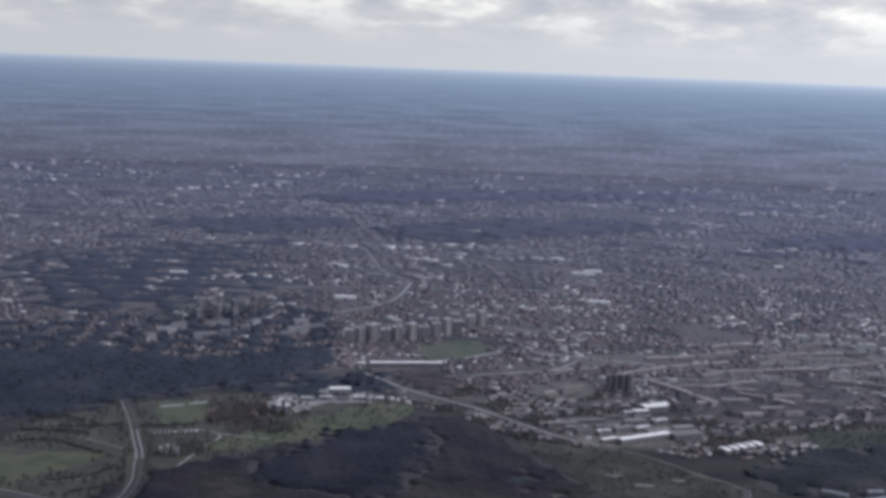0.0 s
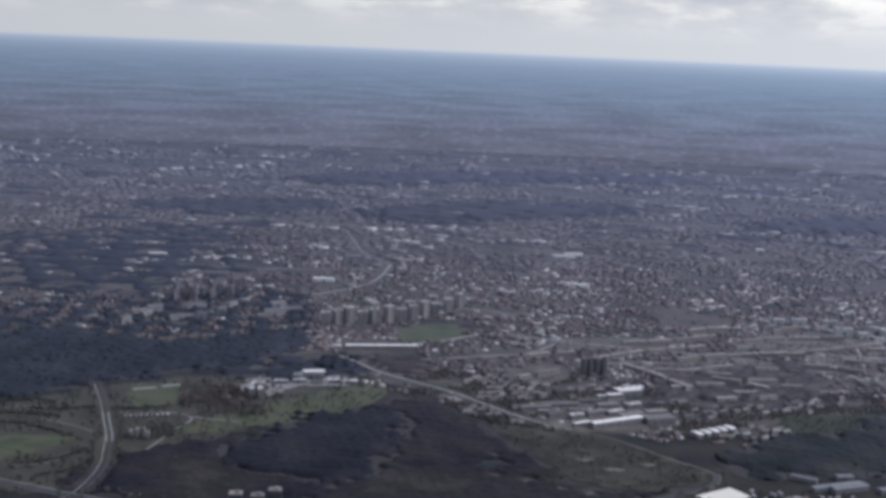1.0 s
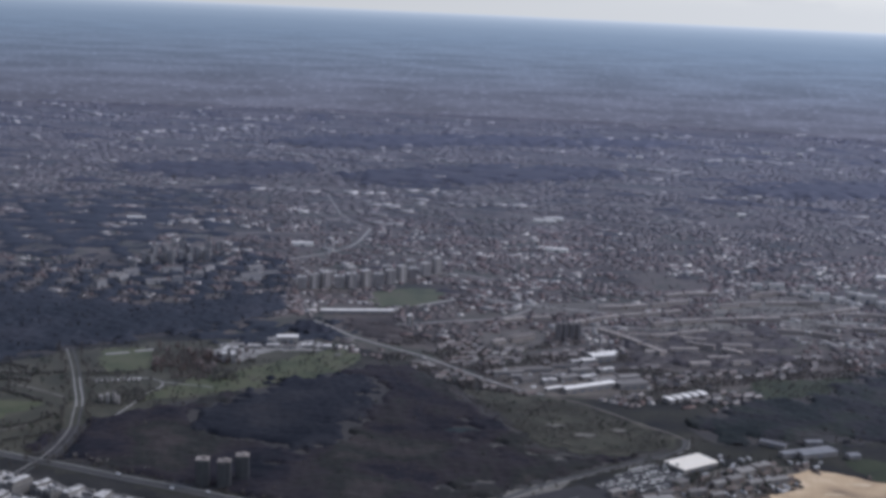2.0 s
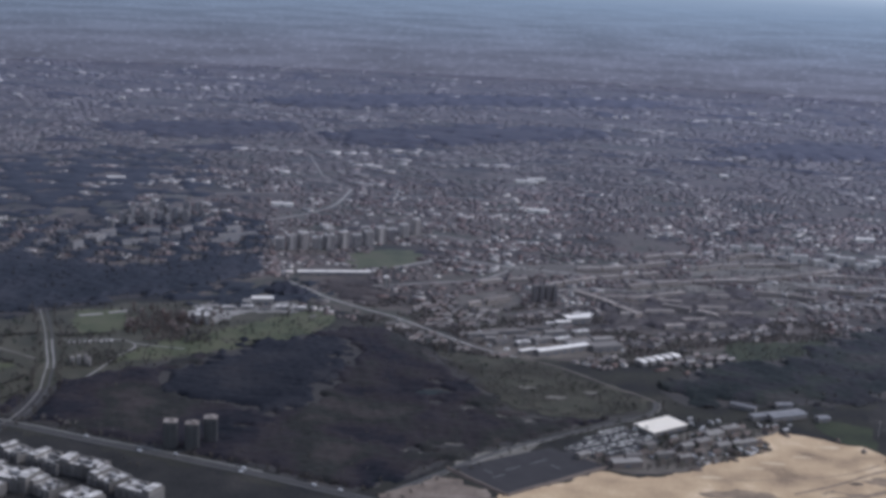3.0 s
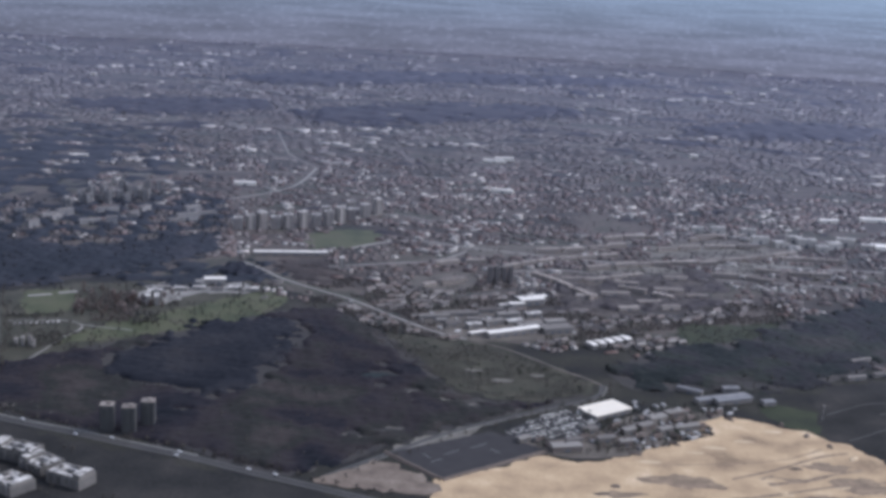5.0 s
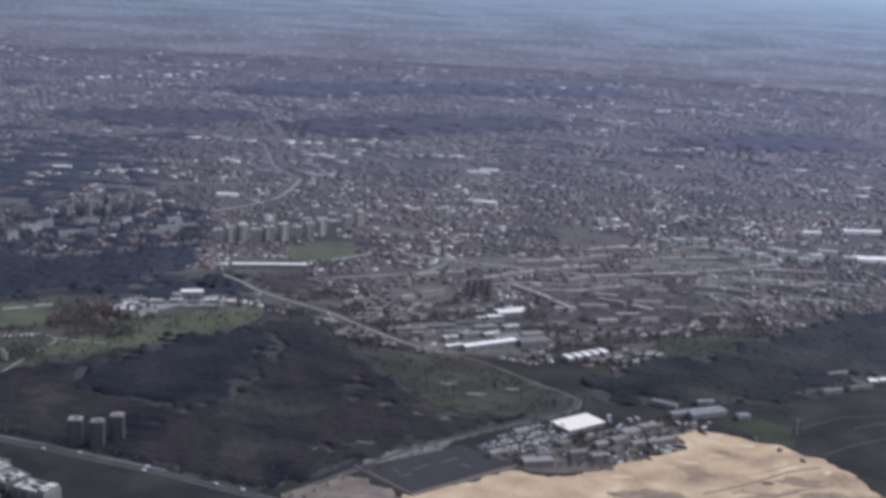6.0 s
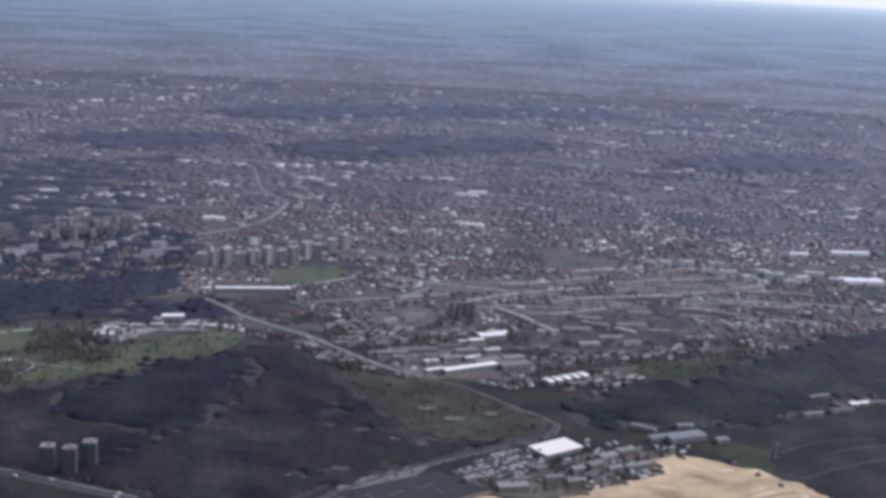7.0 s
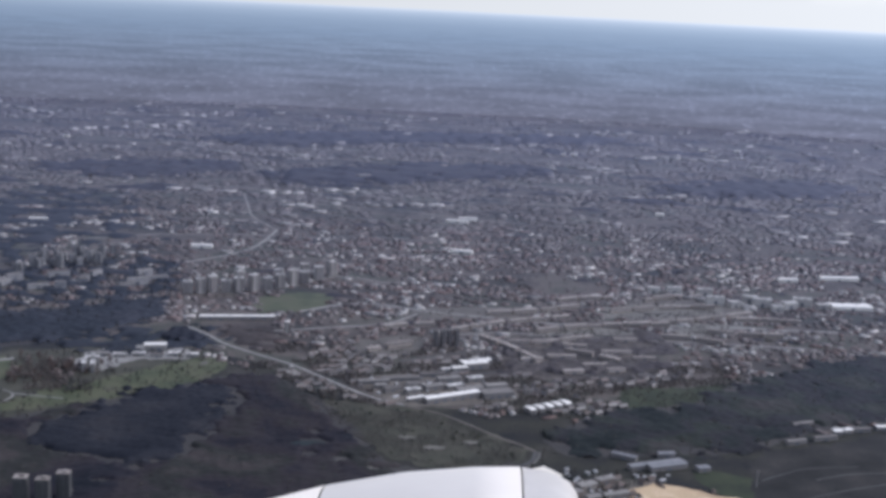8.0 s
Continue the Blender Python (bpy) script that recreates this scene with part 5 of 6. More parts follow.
def yard_houses():
    """Small houses between the workshops at the edge of the sand."""
    rng = random.Random(35)
    model = house_model("small house with a brown roof at the edge of the sand", "houses by the sand", M_REDTILE)
    first = True
    for x, y in ((176, 1018), (198, 1020), (213, 1022), (229, 1024), (236, 1062), (250, 1070), (256, 1052), (206, 1062), (248, 1086), (228, 1048), (180, 1042), (150, 1012), (120, 990), (112, 1000), (270, 1080), (278, 1088)):
        if any(math.hypot(x - a, y - b) < 0.6 * r + 3 for a, b, r in TAKEN):
            continue
        m = pose(x, y, 0, 0, 0, 30 + rng.choice([0, 90]) + rng.uniform(-8, 8)) @ Matrix.Diagonal((rng.uniform(0.6, 0.95), 0.75, 0.8, 1))
        TAKEN.append((x, y, 4.5))
        if first:
            model.matrix_basis, first = m, False
        else:
            copy_thing(model, m).matrix_basis = m


yard_houses()

# ---- things: trees ----
M_REDTWIG = material("russet_twigs", [(0.06, 0.042, 0.036), (0.085, 0.058, 0.048)], 4, 0.6, vary="object")
M_TWIG = material("bare_twigs", [(0.045, 0.04, 0.036), (0.07, 0.062, 0.055)], 4, 0.6, vary="object")
M_DARKLEAF = material("dark_leaves", [(0.018, 0.026, 0.02), (0.032, 0.042, 0.026)], 4, 0.6, vary="object")


def tree_model(name, mat, seed, label, category="tree", clumps=26, wide=5.0, high=7.0):
    rng = random.Random(seed)
    ob = root(name, 0, -520, 0, label, category, "trees by the hall and roads")
    bm = bmesh.new()
    rings = [(0.0, 0.28), (0.3, 0.2), (0.62, 0.09)]
    last = None
    for h, r in rings:
        ring = [bm.verts.new((r * math.cos(a * 1.0472) + h * 0.3, r * math.sin(a * 1.0472), h * high - 0.2)) for a in range(6)]
        if last:
            for k in range(6):
                bm.faces.new((last[k], last[(k + 1) % 6], ring[(k + 1) % 6], ring[k]))
        last = ring
    for k in range(5):
        a, h = k * 1.257 + rng.uniform(-.3, .3), high * rng.uniform(0.32, 0.55)
        foot, tip = Vector((0.1, 0, h)), Vector((wide * 0.36 * math.cos(a), wide * 0.36 * math.sin(a), h + high * 0.25))
        lo = [bm.verts.new(foot + Vector((0.08 * math.cos(b), 0.08 * math.sin(b), 0))) for b in (0, 2.1, 4.2)]
        hi = bm.verts.new(tip)
        for q in range(3):
            bm.faces.new((lo[q], lo[(q + 1) % 3], hi))
    part("trunk", bm, M_BARK, ob)
    verts, faces = [], []
    for k in range(clumps):
        a, rad, h = rng.uniform(0, 6.283), wide * 0.45 * math.sqrt(rng.random()), rng.uniform(0.3, 0.98)
        rad *= math.sqrt(max(0.15, 1 - ((h - 0.6) / 0.42) ** 2))
        size = wide * rng.uniform(0.07, 0.14)
        b = len(verts)
        for d in ((1, 0, 0), (0, 1, 0), (-1, 0, 0), (0, -1, 0), (0, 0, 1), (0, 0, -1)):
            q = size * rng.uniform(0.6, 1.4)
            verts.append((rad * math.cos(a) + d[0] * q, rad * math.sin(a) + d[1] * q, h * high + d[2] * q * 0.8))
        faces += [tuple(b + i for i in f) for f in ((0, 1, 4), (1, 2, 4), (2, 3, 4), (3, 0, 4), (1, 0, 5), (2, 1, 5), (3, 2, 5), (0, 3, 5))]
    me = bpy.data.meshes.new("crown")
    me.from_pydata(verts, [], faces)
    me.materials.append(mat)
    crown = new("crown", me)
    crown.parent = ob
    return ob


def plant(model, places, rng, lo=0.7, hi=1.3):
    first = True
    for x, y in places:
        k = rng.uniform(lo, hi)
        m = pose(x, y, 0, 0, 0, rng.uniform(0, 360)) @ Matrix.Diagonal((k, k, k * rng.uniform(0.85, 1.15), 1))
        if first:
            model.matrix_basis, first = m, False
        else:
            copy_thing(model, m).matrix_basis = m


def free_spots(rng, n, x0, x1, y0, y1, keep=lambda p: np.ones(len(p), bool), gap=2.0):
    p = np.stack([np.array([rng.uniform(x0, x1) for _ in range(n * 6)]), np.array([rng.uniform(y0, y1) for _ in range(n * 6)])], 1)
    ok = keep(p)
    for line, d in LINES:
        ok &= ~near_line(p, line, min(d, 6))
    for poly in (SAND, DARK_LOT, CAR_PARK):
        ok &= ~inside(p, poly)
    for x, y, r in TAKEN:
        ok &= np.hypot(p[:, 0] - x, p[:, 1] - y) > r * 0.72
    return [tuple(q) for q in p[ok][:n]]


def along(line, side, step, rng, spread=3.0):
    out = []
    pts = smooth_line(line, step)
    for a, b in zip(pts, pts[1:]):
        d = (b - a).normalized()
        out.append((a.x - d.y * side + rng.uniform(-spread, spread), a.y + d.x * side + rng.uniform(-spread, spread)))
    return out


_r = random.Random(41)
plant(tree_model("tree", M_DARKLEAF, 1, "dark evergreen tree beside low buildings"), free_spots(_r, 70, 110, 290, 978, 1085), _r, 0.5, 1.1)
plant(tree_model("tree", M_TWIG, 2, "bare brown tree beside low buildings"), free_spots(_r, 50, 90, 300, 985, 1110), _r, 0.5, 1.1)
plant(tree_model("bush", M_REDTWIG, 3, "russet bare bush at the edge of the sand", "bush", 16, 3.6, 3.4), free_spots(_r, 50, 150, 262, 985, 1050), _r, 0.6, 1.2)
plant(tree_model("tree", M_TWIG, 4, "bare tree along the curved road"), along(LEFT_ROAD, 11, 12, _r) + along(LEFT_ROAD, -11, 12, _r), _r)
plant(tree_model("bush", M_TWIG, 5, "grey brown bush along the highway", "bush", 16, 4.0, 3.6), along(HIGHWAY, 12, 10, _r) + along(HIGHWAY, 16, 13, _r) + along(HALL_ROAD, 9, 12, _r), _r)
plant(tree_model("tree", M_DARKLEAF, 6, "dark tree in the green meadow"), free_spots(_r, 40, -330, -150, 1200, 1400, lambda p: inside(p, MEADOW)), _r, 0.4, 0.9)
plant(tree_model("tree", M_REDTWIG, 7, "brown bare tree of the park behind the meadow"), free_spots(_r, 45, -372, -262, 1270, 1372, lambda p: ~inside(p, MEADOW) & ~inside(p, FIELD_WEST)), _r, 0.8, 1.4)
plant(tree_model("bush", M_DARKLEAF, 8, "dark low bush on the rough grass", "bush", 16, 3.6, 2.6), free_spots(_r, 45, -30, 180, 1090, 1265, lambda p: inside(p, FIELD_ROAD)), _r)
plant(tree_model("tree", M_DARKLEAF, 9, "dark tree in the hedges by the green field"), free_spots(_r, 25, -540, -380, 1060, 1330, lambda p: ~inside(p, FIELD_WEST) & ~inside(p, FIELD_GATE)), _r)

plant(tree_model("bush", M_TWIG, 10, "grey brown bush beside the courtyard flats", "bush", 16, 4.0, 3.4), free_spots(_r, 22, -330, -170, 850, 900, lambda p: p[:, 1] < 790 - 0.42 * p[:, 0] - 20) + free_spots(_r, 14, -400, -250, 850, 950), _r)

M_PALETWIG = material("pale_dry_shrub", [(0.11, 0.098, 0.09), (0.17, 0.152, 0.14)], 4, 0.6, vary="object")
plant(tree_model("bush", M_PALETWIG, 12, "pale dry bush on the verge of the highway", "bush", 16, 5.0, 3.0), [(-363, 1024), (-356, 1022), (-346, 1024), (-341, 1016), (-333, 1012), (-326, 1014), (-314, 1022), (-306, 1010), (-290, 1002), (-187, 1023), (-196, 1022), (-207, 1001)], _r)

# ---- things: vehicles ----
M_PAINT = material("car_paint", [(0.05, 0.05, 0.055), (0.14, 0.145, 0.15), (0.42, 0.42, 0.41), (0.70, 0.69, 0.67), (0.78, 0.77, 0.75)], 3, 0.6, rough=0.35, vary="object")
M_CARGLASS = material("car_glass", [(0.02, 0.025, 0.03), (0.03, 0.035, 0.04)], 2, 0.5, rough=0.15)
M_TYRE = material("tyre_rubber", [(0.02, 0.02, 0.02), (0.03, 0.03, 0.03)], 1, 0.3)
M_TRUCK = material("truck_paint", [(0.60, 0.60, 0.60), (0.72, 0.72, 0.72)], 3, 0.6, rough=0.45, vary="object")


def wheel_bm(r, w):
    bm = bmesh.new()
    bmesh.ops.create_cone(bm, cap_ends=True, segments=10, radius1=r, radius2=r, depth=w, matrix=Matrix.Rotation(math.pi / 2, 4, "X"))
    return bm


def car_model():
    ob = root("car", 0, -540, 0, "small parked car on asphalt by the hall", "car", "parked cars")
    part("body", box_bm(4.0, 1.75, 0.75, 0, 0, 0.35, 0.15), M_PAINT, ob)
    cabin = box_bm(2.2, 1.55, 0.6, -0.2, 0, 1.05, 0.2)
    part("cabin", cabin, M_CARGLASS, ob, "dark glass cabin")
    part("car_roof", box_bm(1.7, 1.4, 0.08, -0.2, 0, 1.62, 0.03), M_PAINT, ob)
    for x in (-1.25, 1.25):
        for y in (-0.8, 0.8):
            w = part("wheel", wheel_bm(0.32, 0.2), M_TYRE, ob)
            w.location = (x, y, 0.32)
    return ob


def truck_model():
    ob = root("truck", 0, -560, 0, "white box truck on the highway", "truck", "trucks on the highway")
    part("cargo_box", box_bm(5.6, 2.4, 2.6, -0.9, 0, 0.9, 0.06), M_TRUCK, ob)
    cab = part("cab", box_bm(1.9, 2.3, 2.1, 3.1, 0, 0.6, 0.2), M_TRUCK, ob)
    part("windscreen", box_bm(0.1, 2.0, 0.8, 4.08, 0, 1.6), M_CARGLASS, cab)
    for x in (-2.6, -1.4, 3.0):
        for y in (-1.05, 1.05):
            w = part("wheel", wheel_bm(0.48, 0.3), M_TYRE, ob)
            w.location = (x, y, 0.48)
    return ob


LOT_EAST = [(196, 1050), (215, 1048), (262, 1064), (262, 1078), (240, 1094), (212, 1072)]


def park_cars():
    rng = random.Random(51)
    model = car_model()
    spots = []
    for row in range(-6, 16):
        off = (row // 2) * 13.5 + (row % 2) * 5.2
        for k in range(-4, 40):
            spots.append((95 + 2.9 * k * 0.80 - off * 0.60, 1000 + 2.9 * k * 0.60 + off * 0.80, 127 if row % 2 else 307))
    pts = np.array([(s[0], s[1]) for s in spots])
    ok = inside(pts, CAR_PARK) | inside(pts, LOT_EAST)
    for x, y, r in TAKEN:
        ok &= np.hypot(pts[:, 0] - x, pts[:, 1] - y) > r * 0.75
    first = True
    for s, good in zip(spots, ok):
        if not good or rng.random() < 0.22:
            continue
        m = pose(s[0], s[1], 0.40, 0, 0, s[2] + rng.uniform(-3, 3)) @ Matrix.Scale(0.8, 4)
        if first:
            model.matrix_basis, first = m, False
        else:
            copy_thing(model, m).matrix_basis = m


park_cars()
_truck = truck_model()
for _k, (_x, _y, _t) in enumerate(((-230, 958.5, -20), (-172, 938.0, -20), (-173, 931.0, 160), (-114, 912.0, -22), (-93, 905.0, -22), (-260, 962.0, 160), (-310, 987.0, -20))):
    if _k == 0:
        _truck.matrix_basis = pose(_x, _y, 0.30, 0, 0, _t) @ Matrix.Scale(0.48, 4)
    else:
        copy_thing(_truck, pose(_x, _y, 0.30, 0, 0, _t)).matrix_basis = pose(_x, _y, 0.30, 0, 0, _t) @ Matrix.Scale(0.48, 4)

def containers():
    """Pale steel containers and lorry boxes standing about between the workshops."""
    rng = random.Random(63)
    model = root("container", 0, -580, 0, "pale steel container standing between workshops", "container", "containers by the hall")
    shell = part("shell", box_bm(5.2, 2.1, 2.2, 0, 0, 0, 0.05), M_CONTAINER, model)
    part("door", box_bm(0.08, 1.9, 2.0, 2.62, 0, 0.08), M_DOOR, shell)
    spots = free_spots(rng, 46, 150, 300, 995, 1105) + free_spots(rng, 22, 0, 170, 1285, 1375, lambda p: inside(p, YARD))
    first = True
    for x, y in spots:
        m = pose(x, y, 0.06, 0, 0, rng.choice([36, 126, 30, 120]) + rng.uniform(-6, 6)) @ Matrix.Diagonal((rng.uniform(0.6, 1.5), rng.uniform(0.8, 1.2), rng.uniform(0.7, 1.1), 1))
        if first:
            model.matrix_basis, first = m, False
        else:
            copy_thing(model, m).matrix_basis = m


M_CONTAINER = material("container_paint", [(0.14, 0.14, 0.15), (0.30, 0.30, 0.30), (0.45, 0.44, 0.43), (0.62, 0.61, 0.60)], 3, 0.5, rough=0.55, vary="object")
containers()

# ---- things: earth rim, lot marks, light pole ----
M_EARTH = material("brown_earth", [(0.095, 0.075, 0.064), (0.145, 0.118, 0.102)], 8, 1.5)
M_MARK = material("worn_white_paint", [(0.12, 0.12, 0.13), (0.20, 0.20, 0.20)], 3, 0.6)


def rim(points, width, high):
    bm = bmesh.new()
    line = smooth_line(points, 6)
    rows = []
    for k, c in enumerate(line):
        d = (line[min(k + 1, len(line) - 1)] - line[max(k - 1, 0)]).normalized()
        nrm = Vector((-d.y, d.x, 0))
        j = 0.6 * noise.noise(c * 0.1)
        rows.append([bm.verts.new((c.x + nrm.x * o, c.y + nrm.y * o, h)) for o, h in ((width / 2, 0), (width / 5, high + j), (-width / 5, high + j * 0.6), (-width / 2, 0))])
    for a, b in zip(rows, rows[1:]):
        for k in range(3):
            bm.faces.new((a[k], a[k + 1], b[k + 1], b[k]))
    bmesh.ops.recalc_face_normals(bm, faces=bm.faces)
    return bm


for _ends in ([(-13, 961), (33, 913)], [(33, 913), (118, 982)]):
    tagged(part("earth_rim", rim(_ends, 5, 1.6), M_EARTH), "low brown earth bank round the dark lot", "earth bank", kind="structure")
for x, y, w, t in ((40, 968, 16, 40), (28, 950, 12, 40), (62, 985, 18, 40), (20, 958, 10, -48), (75, 975, 10, -48)):
    tagged(part("lot_mark", box_bm(w, 0.8, 0.04), M_MARK), "worn white line on the asphalt lot", "marking", kind="structure").matrix_basis = pose(x, y, 0.42, 0, 0, t)


def light_pole(x, y):
    ob = root("light_pole", x, y, 20, "tall pale light pole beside the sand", "light pole")
    bm = bmesh.new()
    bmesh.ops.create_cone(bm, cap_ends=True, segments=8, radius1=0.4, radius2=0.2, depth=14, matrix=Matrix.Translation((0, 0, 6.9)))
    part("pole", bm, M_PALE, ob)
    part("lamp_head", box_bm(2.2, 0.8, 0.5, 0.4, 0, 13.6, 0.1), M_PALE, ob)


light_pole(371, 1087)

# pale farm tracks on the dark plain
for _pts, _w in (([(382, 1041), (402, 1056), (420, 1070), (461, 1093), (520, 1120)], 1.6), ([(379, 1102), (405, 1122), (430, 1138), (480, 1150)], 1.4), ([(430, 1110), (470, 1130), (530, 1140)], 1.6)):
    tagged(part("farm_track", ribbon(smooth_line(_pts, 6), _w, 0.36, 0, 0.8, 0.2), M_LANE), "grey narrow farm track across dark ground", "track", kind="structure")

# wheel tracks in the sand
for _pts, _w in (([(254, 905), (303, 925), (341, 941), (384, 953), (422, 955)], 4.0), ([(261, 945), (300, 968), (343, 999), (372, 1012)], 3.0), ([(205, 965), (271, 976), (315, 992), (351, 1017)], 1.6), ([(288, 938), (318, 948), (342, 962), (372, 976)], 5.0)):
    tagged(part("sand_track", ribbon(smooth_line(_pts, 6), _w, 0.34, 0, 0.8, 0.01), M_STAIN), "dark wheel track across the bare sand", "track", kind="structure")

# damp hollows, spoil heaps and spread pale gravel on the sand
for _k, (_x, _y, _w, _d) in enumerate(((224, 934, 74, 26), (345, 978, 50, 16), (165, 903, 40, 14), (330, 915, 70, 16), (252, 1036, 24, 7), (240, 880, 80, 14), (362, 945, 60, 30), (300, 950, 40, 8))):
    _ring = [(_x + _w / 2 * math.cos(a * math.tau / 9) * (0.8 + 0.2 * math.sin(a * 5 + _k)), _y + _d / 2 * math.sin(a * math.tau / 9)) for a in range(9)]
    tagged(part("damp_hollow", patch(_ring, 0.310 + 0.002 * _k, 8.0, 2.0), M_STAIN), "damp brown hollow in the bare sand", "ground", kind="structure")
M_PALESAND = material("dry_pale_sand", [(0.42, 0.32, 0.21), (0.50, 0.39, 0.26), (0.58, 0.47, 0.33)], 6, 1.0, rough=0.95)
for _k, (_x, _y, _w, _d) in enumerate(((259, 1008, 26, 9), (287, 1026, 20, 6), (296, 920, 16, 8), (240, 995, 22, 5), (318, 1052, 26, 8), (200, 970, 30, 6), (345, 940, 22, 8))):
    _ring = [(_x + _w / 2 * math.cos(a * math.tau / 9) * (0.8 + 0.2 * math.sin(a * 4 + _k)), _y + _d / 2 * math.sin(a * math.tau / 9)) for a in range(9)]
    tagged(part("pale_spread", patch(_ring, 0.326 + 0.002 * _k, 2.0), M_PALESAND), "dry pale sand spread over the building ground", "ground", kind="structure")


def heap_bm(w, d, h, seed):
    """A tipped heap with a rough, slumped outline."""
    bm = bmesh.new()
    rings = []
    for j, (r, z) in enumerate(((1.0, -0.1), (0.82, 0.35), (0.5, 0.8), (0.2, 1.0))):
        ring = []
        for k in range(12):
            a = k * math.tau / 12
            q = r * (1 + 0.35 * noise.noise((math.cos(a) * 1.6 + seed * 7, math.sin(a) * 1.6, j * 0.4)))
            ring.append(bm.verts.new((w / 2 * q * math.cos(a), d / 2 * q * math.sin(a), h * z * (1 + 0.3 * noise.noise((seed * 3, k * 0.6, j))))))
        rings.append(ring)
    for a, b in zip(rings, rings[1:]):
        for k in range(12):
            bm.faces.new((a[k], a[(k + 1) % 12], b[(k + 1) % 12], b[k]))
    bm.faces.new(rings[-1])
    bmesh.ops.recalc_face_normals(bm, faces=bm.faces)
    return bm


for _k, (_x, _y, _w, _d, _h, _m, _label) in enumerate((
        (166, 919, 9, 6, 1.3, M_EARTH, "dark heap of tipped earth on the sand"), (154, 904, 13, 6, 1.2, M_EARTH, "long dark heap of earth on the sand"),
        (296, 922, 9, 5, 1.6, M_PALESAND, "pale heap of dry sand"), (373, 1000, 14, 7, 1.6, M_PALESAND, "pale rubble heap at the edge of the sand"),
        (346, 1046, 10, 5, 2.2, M_EARTH, "dark heap at the edge of the sand"), (330, 1070, 9, 5, 2.4, M_EARTH, "dark heap at the edge of the sand"), (360, 1024, 9, 5, 2.0, M_EARTH, "dark heap at the edge of the sand"),
        (285, 1078, 14, 5, 2.4, M_EARTH, "brown bank of earth above the sand"), (262, 1052, 12, 5, 2.6, M_EARTH, "brown bank of earth above the sand"), (225, 1012, 14, 5, 2.2, M_EARTH, "brown bank of earth above the sand"),
        (190, 985, 13, 5, 2.0, M_EARTH, "brown bank of earth above the sand"), (318, 972, 12, 4, 1.6, M_EARTH, "low brown ridge on the sand"))):
    tagged(part("earth_mound", heap_bm(_w, _d, _h, _k), _m), _label, "earth mound", "earth mounds on the sand").matrix_basis = pose(_x, _y, 0.28, 0, 0, 17 * _k)


